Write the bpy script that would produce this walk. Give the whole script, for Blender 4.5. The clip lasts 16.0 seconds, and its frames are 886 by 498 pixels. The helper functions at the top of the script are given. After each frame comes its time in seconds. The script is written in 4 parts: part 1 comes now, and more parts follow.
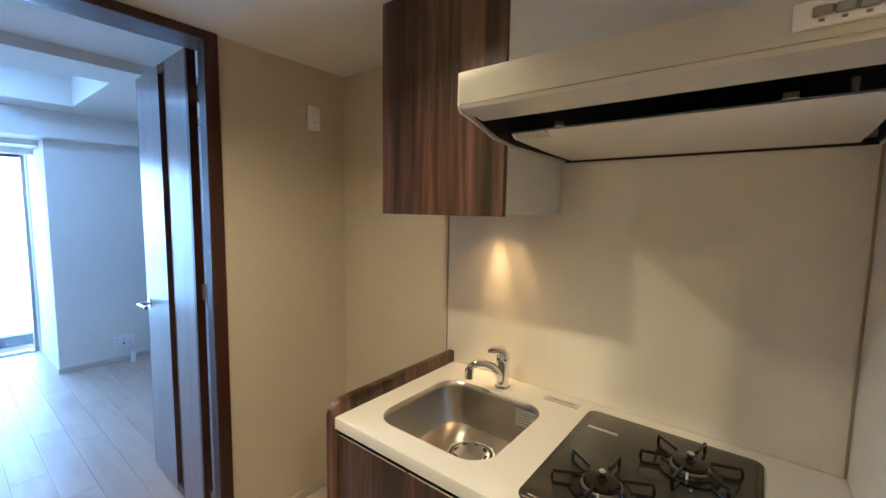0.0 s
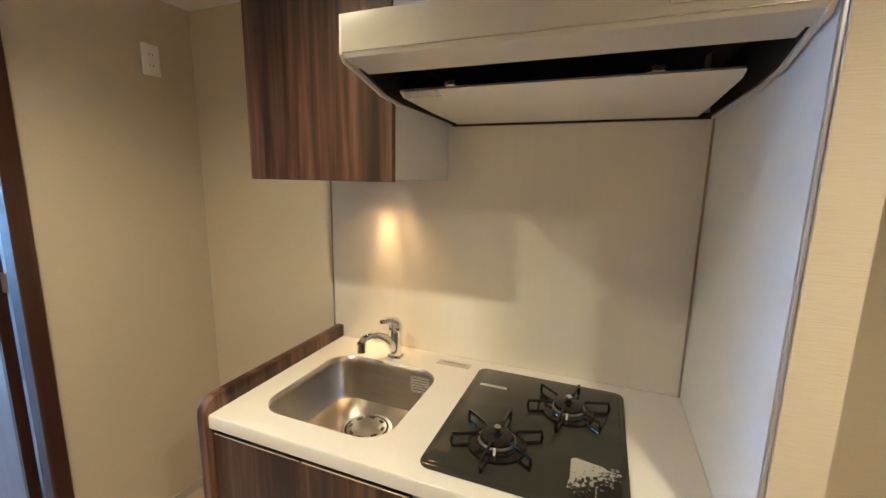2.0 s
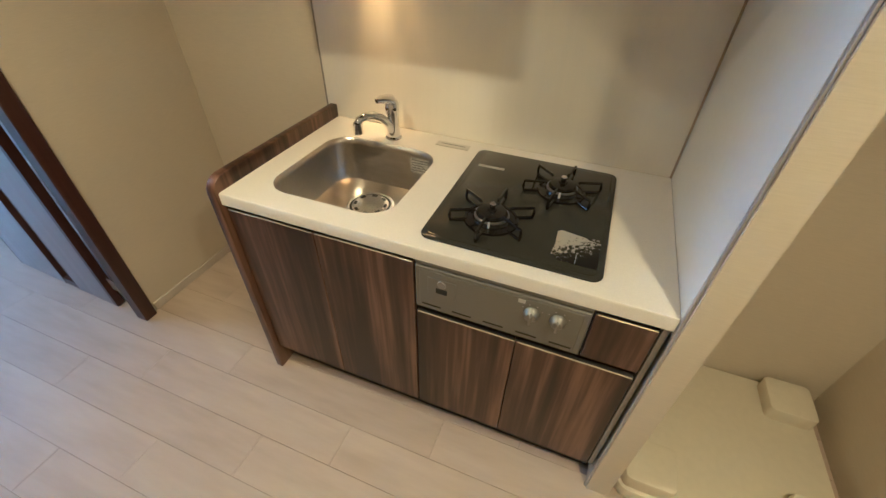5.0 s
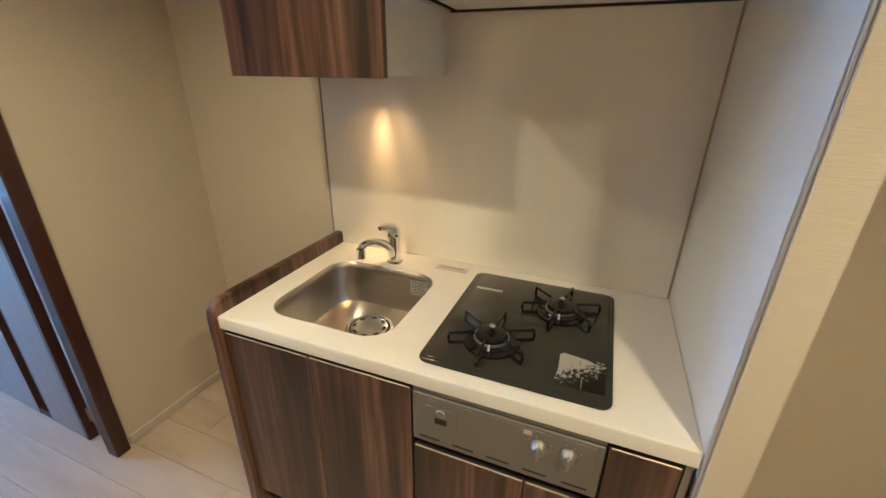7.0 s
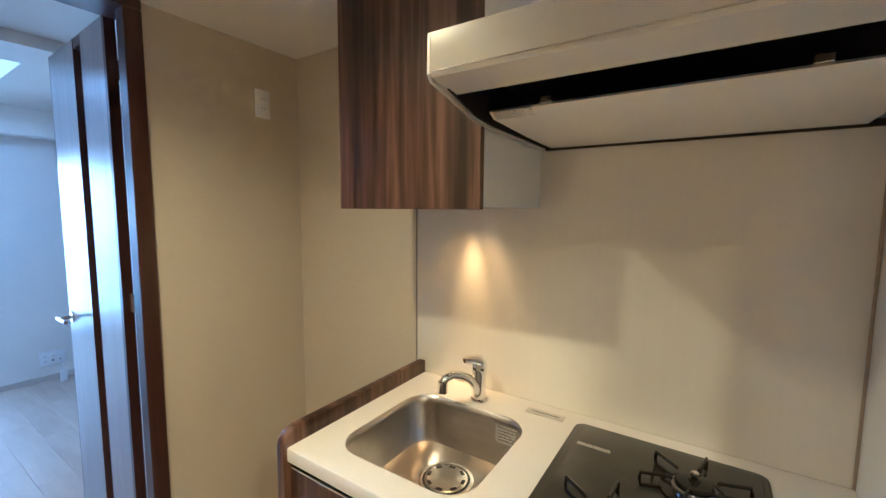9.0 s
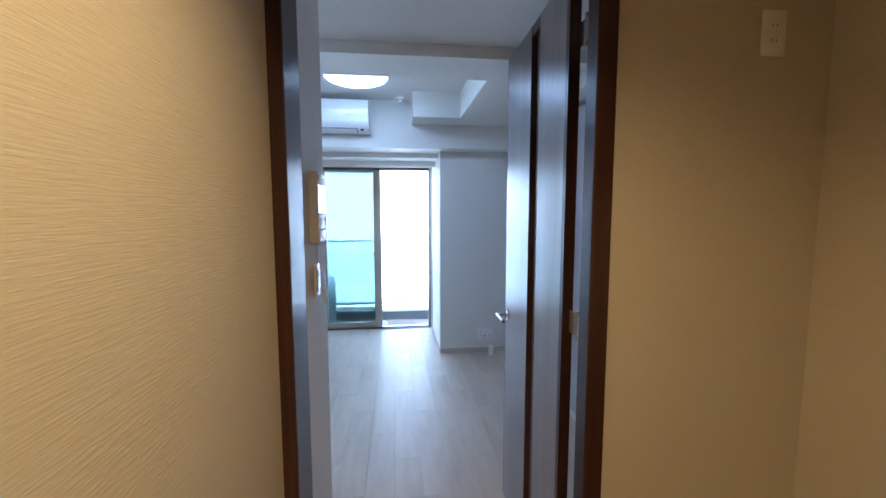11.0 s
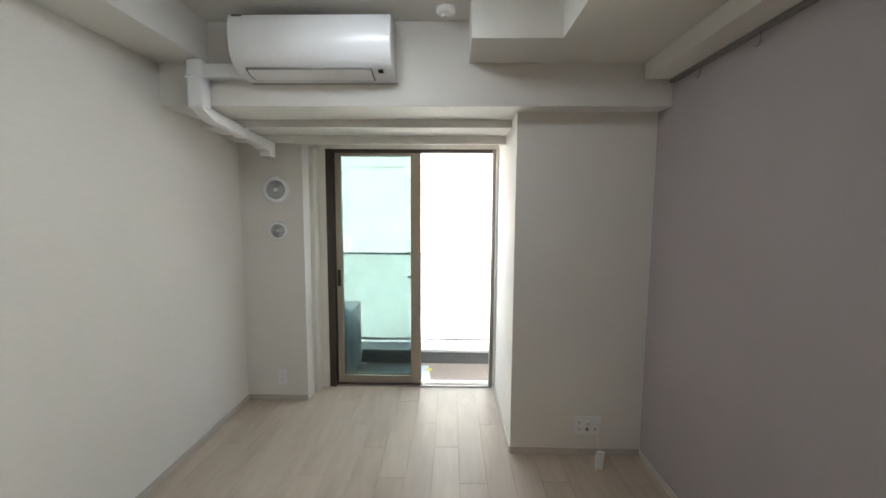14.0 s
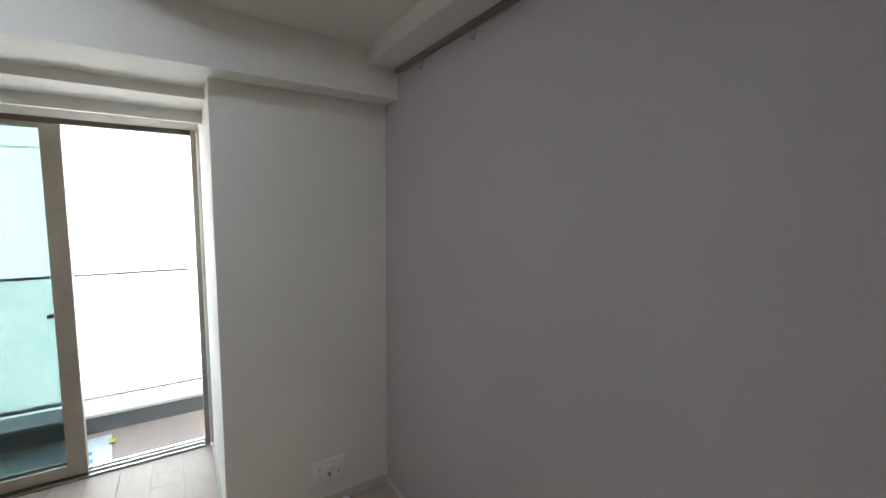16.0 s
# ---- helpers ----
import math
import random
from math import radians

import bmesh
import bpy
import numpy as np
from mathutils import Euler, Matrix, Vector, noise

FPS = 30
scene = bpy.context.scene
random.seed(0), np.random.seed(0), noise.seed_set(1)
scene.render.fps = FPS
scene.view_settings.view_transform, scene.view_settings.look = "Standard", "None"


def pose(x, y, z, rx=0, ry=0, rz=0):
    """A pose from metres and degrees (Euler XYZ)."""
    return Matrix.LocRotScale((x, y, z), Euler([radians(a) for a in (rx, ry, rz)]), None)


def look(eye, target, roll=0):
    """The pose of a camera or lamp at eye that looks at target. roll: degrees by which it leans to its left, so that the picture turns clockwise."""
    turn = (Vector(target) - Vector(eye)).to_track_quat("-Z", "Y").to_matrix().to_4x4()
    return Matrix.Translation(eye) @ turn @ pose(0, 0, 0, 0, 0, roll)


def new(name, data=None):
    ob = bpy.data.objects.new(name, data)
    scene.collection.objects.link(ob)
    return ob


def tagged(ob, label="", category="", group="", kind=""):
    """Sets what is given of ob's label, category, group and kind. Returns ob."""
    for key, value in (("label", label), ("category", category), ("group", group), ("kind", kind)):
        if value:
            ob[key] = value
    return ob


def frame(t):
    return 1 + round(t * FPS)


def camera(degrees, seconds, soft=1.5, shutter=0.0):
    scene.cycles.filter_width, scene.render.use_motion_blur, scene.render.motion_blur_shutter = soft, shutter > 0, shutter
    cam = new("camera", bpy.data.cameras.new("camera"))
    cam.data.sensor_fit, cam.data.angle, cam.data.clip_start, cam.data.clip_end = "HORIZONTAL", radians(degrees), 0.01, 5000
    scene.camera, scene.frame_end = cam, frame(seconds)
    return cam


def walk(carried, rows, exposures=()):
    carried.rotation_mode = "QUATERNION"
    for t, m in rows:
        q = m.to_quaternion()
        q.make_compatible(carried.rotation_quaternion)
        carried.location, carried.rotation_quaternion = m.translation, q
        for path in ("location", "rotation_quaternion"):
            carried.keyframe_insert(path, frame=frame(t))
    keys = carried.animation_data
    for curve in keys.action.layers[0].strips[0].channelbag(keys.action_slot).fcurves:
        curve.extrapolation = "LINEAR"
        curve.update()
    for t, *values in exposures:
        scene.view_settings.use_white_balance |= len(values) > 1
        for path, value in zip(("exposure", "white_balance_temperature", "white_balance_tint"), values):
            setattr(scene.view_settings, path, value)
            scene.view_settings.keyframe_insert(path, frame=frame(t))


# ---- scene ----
cam = camera(94.8, 16.0)
PATH = [
    (0, (0.14, 0.098, 1.515), (-1.091, 1.662, 1.323), 0.9),
    (0.5, (0.098, 0.122, 1.515), (-0.883, 1.854, 1.324), 0.9),
    (1, (0.089, 0.134, 1.518), (-0.742, 1.942, 1.315), 0.9),
    (1.5, (0.091, 0.138, 1.515), (-0.664, 1.974, 1.277), 0.9),
    (2, (0.084, 0.141, 1.513), (-0.636, 1.974, 1.166), 1.0),
    (2.5, (0.076, 0.144, 1.514), (-0.617, 1.936, 0.96), 1.0),
    (3, (0.073, 0.149, 1.508), (-0.587, 1.869, 0.729), 1.1),
    (3.5, (0.076, 0.154, 1.503), (-0.544, 1.772, 0.505), 1.3),
    (4, (0.075, 0.157, 1.502), (-0.5, 1.677, 0.335), 1.6),
    (4.2, (0.078, 0.158, 1.502), (-0.485, 1.646, 0.289), 1.6),
    (5.2, (0.08, 0.161, 1.5), (-0.463, 1.595, 0.216), 1.4),
    (6.3, (0.084, 0.164, 1.496), (-0.533, 1.749, 0.444), 1.1),
    (6.5, (0.082, 0.16, 1.502), (-0.546, 1.783, 0.516), 1.1),
    (7, (0.086, 0.161, 1.505), (-0.583, 1.876, 0.724), 0.8),
    (7.5, (0.094, 0.162, 1.515), (-0.607, 1.949, 0.954), 0.7),
    (8, (0.107, 0.175, 1.509), (-0.644, 1.995, 1.159), 0.5),
    (8.5, (0.102, 0.211, 1.507), (-0.723, 2.02, 1.285), 0.5),
    (9, (0.035, 0.223, 1.497), (-1.063, 1.883, 1.305), 0.4),
    (9.5, (-0.034, 0.196, 1.492), (-1.548, 1.489, 1.31), 0.4),
    (10, (-0.188, 0.225, 1.475), (-1.987, 1.079, 1.29), 0.3),
    (10.2, (-0.252, 0.235, 1.476), (-2.119, 0.926, 1.287), 0.1),
    (12.3, (-1.384, 0.414, 1.489), (-3.375, 0.389, 1.298), 0.3),
    (12.5, (-1.5, 0.418, 1.486), (-3.491, 0.379, 1.294), 0.2),
    (13, (-1.79, 0.384, 1.496), (-3.78, 0.323, 1.304), 0.3),
    (13.5, (-2.058, 0.385, 1.504), (-4.046, 0.309, 1.304), 0.3),
    (14, (-2.296, 0.377, 1.512), (-4.286, 0.338, 1.314), 0.3),
    (14.5, (-2.493, 0.369, 1.523), (-4.483, 0.417, 1.325), 0.3),
    (15, (-2.619, 0.435, 1.526), (-4.573, 0.811, 1.328), 0.5),
    (15.5, (-2.677, 0.545, 1.538), (-4.51, 1.32, 1.342), 0.5),
    (16, (-2.721, 0.627, 1.533), (-4.391, 1.711, 1.337), 0.5),
]
EXPOSURES = [
    (0.0, 3.46, 3700, 5), (0.7, 3.7, 3950, 6), (1.5, 3.72, 3780, 6), (2.5, 3.64, 3680, 5), (3.2, 3.52, 3650, 4), (4.2, 3.42, 3680, 3), (6.3, 3.42, 3780, 4), (7.0, 3.52, 3720, 5),
    (8.0, 3.68, 3640, 5), (9.0, 3.64, 3620, 5), (9.5, 3.42, 4050, 7), (10.2, 2.75, 3950, 8), (12.3, 3.12, 5750, 7), (13.0, 2.98, 6250, 8), (14.5, 2.3, 6250, 8), (15.3, 2.24, 6150, 8), (16.0, 2.52, 5850, 8),
]
walk(cam, [(t, look(eye, target, roll)) for t, eye, target, roll in PATH], EXPOSURES)

# ---- light ----
world = bpy.data.worlds.new("overcast_sky")
world.use_nodes = True
scene.world = world
sky = world.node_tree.nodes.new("ShaderNodeTexSky")
sky.sky_type, sky.sun_disc = "NISHITA", False
sky.sun_elevation, sky.sun_rotation = radians(33), radians(67)
sky.air_density, sky.dust_density, sky.ozone_density = 1.0, 4.0, 0.6
world.node_tree.links.new(sky.outputs[0], world.node_tree.nodes["Background"].inputs[0])
world.node_tree.nodes["Background"].inputs[1].default_value = 0.15


def lamp(name, kind, m, energy, colour, size=0.05):
    data = bpy.data.lights.new(name, kind)
    data.energy, data.color = energy, colour
    if kind == "SUN":
        data.angle = size
    elif kind == "AREA":
        data.size = size
    else:
        data.shadow_soft_size = size
    ob = new(name, data)
    ob.matrix_world = m
    return ob


lamp("sun", "SUN", look((14, 6, 10), (0, 0, 0)), 4.9, (1.0, 0.97, 0.92), radians(12))
WARM = (1.0, 0.545, 0.15)
down = lamp("downlight_glow", "SPOT", look((-0.868, 0.437, 2.19), (-0.868, 0.437, 0)), 9.5, WARM, 0.035)
down.data.spot_size, down.data.spot_blend = radians(150), 1.0
hall = lamp("hall_downlight_glow", "SPOT", look((0.68, 0.08, 2.19), (0.68, 0.08, 0)), 15, WARM, 0.05)
# Added area lamp, unseen above the lintel, to strengthen the sky's light indoors.
sky_fill = lamp("sky_fill_lamp", "AREA", look((-6.05, 0.07, 2.42), (-3.3, 0.07, 0.9)), 5, (0.86, 0.95, 1.0), 1.2)
sky_fill.data.shape, sky_fill.data.size_y = "RECTANGLE", 0.5
hall.data.spot_size, hall.data.spot_blend = radians(150), 1.0


# ---- materials ----
def shade(name, colour, rough=0.5, metal=0.0, bump=0.0, scale=(40, 40, 40), vary=0.0, big=0.0, detail=3.0, spec=0.5, coat=0.0):
    """A painted or moulded surface: fine relief, fine and broad changes of tone."""
    m = bpy.data.materials.new(name)
    m.use_nodes = True
    nt, b = m.node_tree, m.node_tree.nodes["Principled BSDF"]
    b.inputs["Base Color"].default_value = (*colour, 1)
    b.inputs["Roughness"].default_value, b.inputs["Metallic"].default_value = rough, metal
    b.inputs["Specular IOR Level"].default_value, b.inputs["Coat Weight"].default_value = spec, coat
    co = nt.nodes.new("ShaderNodeTexCoord")
    mp = nt.nodes.new("ShaderNodeMapping")
    mp.inputs["Scale"].default_value = scale
    nt.links.new(co.outputs["Object"], mp.inputs["Vector"])
    fine = nt.nodes.new("ShaderNodeTexNoise")
    fine.inputs["Scale"].default_value, fine.inputs["Detail"].default_value = 1.0, detail
    nt.links.new(mp.outputs[0], fine.inputs["Vector"])
    if vary or big:
        wide = nt.nodes.new("ShaderNodeTexNoise")
        wide.inputs["Scale"].default_value, wide.inputs["Detail"].default_value = 2.2, 2.0
        nt.links.new(co.outputs["Object"], wide.inputs["Vector"])
        tone = colour
        for source, amount in ((fine, vary), (wide, big)):
            ramp = nt.nodes.new("ShaderNodeMapRange")
            ramp.inputs["From Min"].default_value, ramp.inputs["From Max"].default_value = 0.3, 0.7
            ramp.inputs["To Min"].default_value, ramp.inputs["To Max"].default_value = 1 - amount, 1 + amount
            nt.links.new(source.outputs[0], ramp.inputs[0])
            mul = nt.nodes.new("ShaderNodeVectorMath")
            mul.operation = "SCALE"
            if tone is colour:
                mul.inputs[0].default_value = colour
            else:
                nt.links.new(tone, mul.inputs[0])
            nt.links.new(ramp.outputs[0], mul.inputs["Scale"])
            tone = mul.outputs[0]
        nt.links.new(tone, b.inputs["Base Color"])
    if bump:
        bp = nt.nodes.new("ShaderNodeBump")
        bp.inputs["Strength"].default_value, bp.inputs["Distance"].default_value = bump, 0.002
        nt.links.new(fine.outputs[0], bp.inputs["Height"])
        nt.links.new(bp.outputs[0], b.inputs["Normal"])
    return m


def timber(name, dark, mid, light, scale, rough=0.35, contrast=1.0, piecewise=False, bump=0.08):
    """Laminate with long streaks of grain; scale is small along the grain."""
    m = bpy.data.materials.new(name)
    m.use_nodes = True
    nt, b = m.node_tree, m.node_tree.nodes["Principled BSDF"]
    co = nt.nodes.new("ShaderNodeTexCoord")
    mp = nt.nodes.new("ShaderNodeMapping")
    mp.inputs["Scale"].default_value = scale
    vec = co.outputs["Object"]
    if piecewise:
        info = nt.nodes.new("ShaderNodeObjectInfo")
        off = nt.nodes.new("ShaderNodeVectorMath")
        off.operation = "SCALE"
        off.inputs[0].default_value = (17.0, 31.0, 7.0)
        nt.links.new(info.outputs["Random"], off.inputs["Scale"])
        add = nt.nodes.new("ShaderNodeVectorMath")
        nt.links.new(vec, add.inputs[0])
        nt.links.new(off.outputs[0], add.inputs[1])
        vec = add.outputs[0]
    nt.links.new(vec, mp.inputs["Vector"])
    broad = nt.nodes.new("ShaderNodeTexNoise")
    broad.inputs["Scale"].default_value, broad.inputs["Detail"].default_value = 0.55, 3.0
    broad.inputs["Distortion"].default_value = 0.6
    fine = nt.nodes.new("ShaderNodeTexNoise")
    fine.inputs["Scale"].default_value, fine.inputs["Detail"].default_value = 3.2, 5.0
    for n in (broad, fine):
        nt.links.new(mp.outputs[0], n.inputs["Vector"])
    mix = nt.nodes.new("ShaderNodeMath")
    mix.operation = "MULTIPLY_ADD"
    mix.inputs[1].default_value = 0.35
    nt.links.new(fine.outputs[0], mix.inputs[0])
    half = nt.nodes.new("ShaderNodeMath")
    half.operation = "MULTIPLY"
    half.inputs[1].default_value = 0.65
    nt.links.new(broad.outputs[0], half.inputs[0])
    nt.links.new(half.outputs[0], mix.inputs[2])
    ramp = nt.nodes.new("ShaderNodeValToRGB")
    ramp.color_ramp.elements[0].position, ramp.color_ramp.elements[1].position = 0.5 - 0.16 / contrast, 0.5 + 0.16 / contrast
    ramp.color_ramp.elements[0].color, ramp.color_ramp.elements[1].color = (*dark, 1), (*light, 1)
    e = ramp.color_ramp.elements.new(0.5)
    e.color = (*mid, 1)
    nt.links.new(mix.outputs[0], ramp.inputs[0])
    tone = ramp.outputs[0]
    if piecewise:
        rr = nt.nodes.new("ShaderNodeMapRange")
        rr.inputs["To Min"].default_value, rr.inputs["To Max"].default_value = 0.965, 1.03
        nt.links.new(info.outputs["Random"], rr.inputs[0])
        mul = nt.nodes.new("ShaderNodeVectorMath")
        mul.operation = "SCALE"
        nt.links.new(tone, mul.inputs[0])
        nt.links.new(rr.outputs[0], mul.inputs["Scale"])
        tone = mul.outputs[0]
    nt.links.new(tone, b.inputs["Base Color"])
    b.inputs["Roughness"].default_value = rough
    bp = nt.nodes.new("ShaderNodeBump")
    bp.inputs["Strength"].default_value, bp.inputs["Distance"].default_value = bump, 0.001
    nt.links.new(fine.outputs[0], bp.inputs["Height"])
    nt.links.new(bp.outputs[0], b.inputs["Normal"])
    return m


def brushed(m, amount):
    """Turns the sheen of a brushed sheet into upright streaks."""
    nt = m.node_tree
    b = nt.nodes["Principled BSDF"]
    tg = nt.nodes.new("ShaderNodeTangent")
    tg.direction_type, tg.axis = "RADIAL", "X"
    nt.links.new(tg.outputs[0], b.inputs["Tangent"])
    b.inputs["Anisotropic"].default_value = amount


def pane(name, tint, gloss=0.06, haze=0.0):
    """Glass: tinted see-through with a clear reflection; haze adds a milky share."""
    m = bpy.data.materials.new(name)
    m.use_nodes = True
    nt = m.node_tree
    out = nt.nodes["Material Output"]
    nt.nodes.remove(nt.nodes["Principled BSDF"])
    clear = nt.nodes.new("ShaderNodeBsdfTransparent")
    clear.inputs[0].default_value = (*tint, 1)
    body = clear.outputs[0]
    if haze:
        milk = nt.nodes.new("ShaderNodeBsdfTranslucent")
        milk.inputs[0].default_value = (*tint, 1)
        mx = nt.nodes.new("ShaderNodeMixShader")
        mx.inputs[0].default_value = haze
        nt.links.new(body, mx.inputs[1])
        nt.links.new(milk.outputs[0], mx.inputs[2])
        body = mx.outputs[0]
    shine = nt.nodes.new("ShaderNodeBsdfGlossy")
    shine.inputs["Roughness"].default_value = 0.02
    fr = nt.nodes.new("ShaderNodeFresnel")
    fr.inputs[0].default_value = 1.45
    mx = nt.nodes.new("ShaderNodeMixShader")
    nt.links.new(fr.outputs[0], mx.inputs[0])
    nt.links.new(body, mx.inputs[1])
    nt.links.new(shine.outputs[0], mx.inputs[2])
    nt.links.new(mx.outputs[0], out.inputs[0])
    return m


def glow(name, colour, strength):
    m = bpy.data.materials.new(name)
    m.use_nodes = True
    b = m.node_tree.nodes["Principled BSDF"]
    b.inputs["Base Color"].default_value = (0.85, 0.85, 0.85, 1)
    b.inputs["Emission Color"].default_value, b.inputs["Emission Strength"].default_value = (*colour, 1), strength
    return m


PAPER = shade("woven_wallpaper", (0.79, 0.765, 0.72), 0.85, bump=0.35, scale=(26, 26, 420), vary=0.025, big=0.02)
PAPER_K = shade("beige_woven_wallpaper", (0.61, 0.55, 0.435), 0.85, bump=0.35, scale=(26, 26, 420), vary=0.03, big=0.02)
PAPER_GREY = shade("grey_accent_wallpaper", (0.445, 0.395, 0.393), 0.85, bump=0.35, scale=(260, 260, 260), vary=0.05, big=0.02)
PLASTER = shade("ceiling_paper", (0.76, 0.74, 0.69), 0.9, bump=0.3, scale=(160, 160, 160), vary=0.02, big=0.015)
WALNUT = timber("walnut_laminate", (0.022, 0.0105, 0.006), (0.068, 0.034, 0.0195), (0.180, 0.099, 0.055), (17, 17, 0.75), 0.28, 1.6, True)
EDGE = timber("dark_wood_trim", (0.030, 0.012, 0.008), (0.050, 0.020, 0.013), (0.075, 0.033, 0.022), (30, 30, 1.2), 0.35)
ASH = timber("pale_grey_ash", (0.225, 0.195, 0.185), (0.262, 0.231, 0.221), (0.305, 0.275, 0.264), (46, 46, 2.2), 0.31, 0.8, bump=0.4)
OAK = timber("whitewashed_oak", (0.40, 0.325, 0.25), (0.505, 0.42, 0.335), (0.59, 0.505, 0.41), (1.6, 9, 9), 0.42, 0.62, True, 0.04)
OAK.node_tree.nodes["Principled BSDF"].inputs["Specular IOR Level"].default_value = 0.3
JOINT = shade("floor_joint", (0.26, 0.21, 0.165), 0.8, vary=0.1)
SKIRT = shade("skirting_vinyl", (0.56, 0.515, 0.46), 0.5, vary=0.02, bump=0.05)
STONE = shade("white_resin_worktop", (0.745, 0.715, 0.68), 0.26, vary=0.03, scale=(300, 300, 300), big=0.01, bump=0.03)
PANEL = shade("satin_enamel_panel", (0.86, 0.82, 0.74), 0.43, vary=0.008, scale=(60, 60, 1.5), big=0.015, bump=0.01, metal=0.27)
brushed(PANEL, 0.95)
GLOSSWHITE = shade("gloss_white_panel", (0.82, 0.83, 0.84), 0.22, vary=0.01, big=0.01, bump=0.02)
ALU = shade("grey_trim_metal", (0.27, 0.25, 0.23), 0.45, metal=0.3, vary=0.05)
BRONZE = shade("bronze_window_frame", (0.36, 0.315, 0.26), 0.40, metal=0.35, vary=0.05, bump=0.03)
# Left jamb, top rail and sill strip are darker than the right jamb.
FRAMEBROWN = shade("dark_brown_frame", (0.075, 0.060, 0.048), 0.42, metal=0.4, vary=0.05, bump=0.03)
STEEL = shade("brushed_steel", (0.50, 0.475, 0.44), 0.29, metal=1.0, bump=0.12, scale=(18, 420, 60), vary=0.06, big=0.03)
CHROME = shade("chrome", (0.82, 0.82, 0.83), 0.06, metal=1.0)
SATIN = shade("satin_nickel", (0.60, 0.59, 0.57), 0.26, metal=1.0, vary=0.03)
HOODSILVER = shade("hood_silver_paint", (0.64, 0.615, 0.56), 0.34, metal=0.40, vary=0.03, scale=(400, 400, 400), bump=0.02)
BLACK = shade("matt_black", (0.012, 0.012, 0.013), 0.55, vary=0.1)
IRON = shade("enamelled_iron", (0.006, 0.006, 0.006), 0.16, vary=0.15, bump=0.06, scale=(300, 300, 300), spec=0.5)
HOBTOP = shade("charcoal_hob_enamel", (0.034, 0.034, 0.030), 0.10, vary=0.25, scale=(900, 900, 900), spec=0.32)
GRILL = shade("grill_grey_paint", (0.185, 0.180, 0.165), 0.36, metal=0.35, vary=0.03, scale=(300, 300, 300))
KNOB = shade("knob_silver", (0.27, 0.265, 0.25), 0.40, metal=0.6, vary=0.03)
BRASS = shade("champagne_handle_strip", (0.95, 0.84, 0.62), 0.26, metal=0.7, vary=0.03)
WHITE = shade("white_moulded_plastic", (0.88, 0.88, 0.885), 0.22, vary=0.01, big=0.01)
WARMWHITE = shade("ivory_plastic", (0.76, 0.73, 0.67), 0.38, vary=0.01, big=0.01)
# Near-black colour stands in for shade between and behind the cabinet fronts.
SHADOWGAP = shade("cabinet_shade_dark", (0.02, 0.018, 0.016), 0.7, vary=0.1)
SCREEN = shade("monitor_glass", (0.014, 0.014, 0.020), 0.14, vary=0.05, spec=0.4)
PRINT = shade("grey_print", (0.16, 0.155, 0.15), 0.6, vary=0.05)
BUTTONGREY = shade("grey_button", (0.36, 0.35, 0.33), 0.5, vary=0.03)
PALEPRINT = shade("pale_print", (0.50, 0.48, 0.45), 0.6, vary=0.05)
CARD = shade("cream_card", (0.72, 0.55, 0.27), 0.65, vary=0.03, big=0.03)
FILM = shade("silver_sticker", (0.50, 0.49, 0.47), 0.3, metal=0.5, vary=0.5, scale=(240, 240, 240), detail=6)
TRIM = shade("bronze_tinted_trim", (0.40, 0.33, 0.26), 0.32, metal=0.6, vary=0.05)
TRIMGREY = shade("grey_aluminium_trim", (0.46, 0.455, 0.45), 0.34, metal=0.5, vary=0.04)
GUNMETAL = shade("sooty_steel", (0.22, 0.21, 0.19), 0.32, metal=0.9, vary=0.2, scale=(200, 200, 200))
# Grey that stands in for the shade in narrow slits of white plastic.
SLITSHADE = shade("grey_slit_shade", (0.30, 0.30, 0.295), 0.6, vary=0.05)
# Pale white for small parts and for edge highlights drawn as strips.
PALEHALO = shade("pale_plastic_edge_halo", (0.86, 0.85, 0.83), 0.25, vary=0.01)


def foil(name):
    """Worn foil sticker: silver flecks thinning out over black print towards one corner."""
    m = bpy.data.materials.new(name)
    m.use_nodes = True
    nt, b = m.node_tree, m.node_tree.nodes["Principled BSDF"]
    co = nt.nodes.new("ShaderNodeTexCoord")
    slope = nt.nodes.new("ShaderNodeVectorMath")
    slope.operation = "DOT_PRODUCT"
    slope.inputs[1].default_value = (-2.0, 2.6, 0)
    nt.links.new(co.outputs["Object"], slope.inputs[0])
    fleck = nt.nodes.new("ShaderNodeTexNoise")
    fleck.inputs["Scale"].default_value, fleck.inputs["Detail"].default_value = 95.0, 7.0
    fleck.inputs["Roughness"].default_value = 0.72
    nt.links.new(co.outputs["Object"], fleck.inputs["Vector"])
    add = nt.nodes.new("ShaderNodeMath")
    nt.links.new(slope.outputs["Value"], add.inputs[0])
    nt.links.new(fleck.outputs[0], add.inputs[1])
    cut = nt.nodes.new("ShaderNodeMapRange")
    cut.inputs["From Min"].default_value, cut.inputs["From Max"].default_value = FOIL_CUT, FOIL_CUT + 0.05
    nt.links.new(add.outputs[0], cut.inputs[0])
    tone = nt.nodes.new("ShaderNodeMix")
    tone.data_type = "RGBA"
    tone.inputs["A"].default_value, tone.inputs["B"].default_value = (0.012, 0.012, 0.012, 1), (0.47, 0.455, 0.42, 1)
    nt.links.new(cut.outputs[0], tone.inputs["Factor"])
    nt.links.new(tone.outputs["Result"], b.inputs["Base Color"])
    b.inputs["Roughness"].default_value, b.inputs["Metallic"].default_value = 0.3, 0.35
    return m


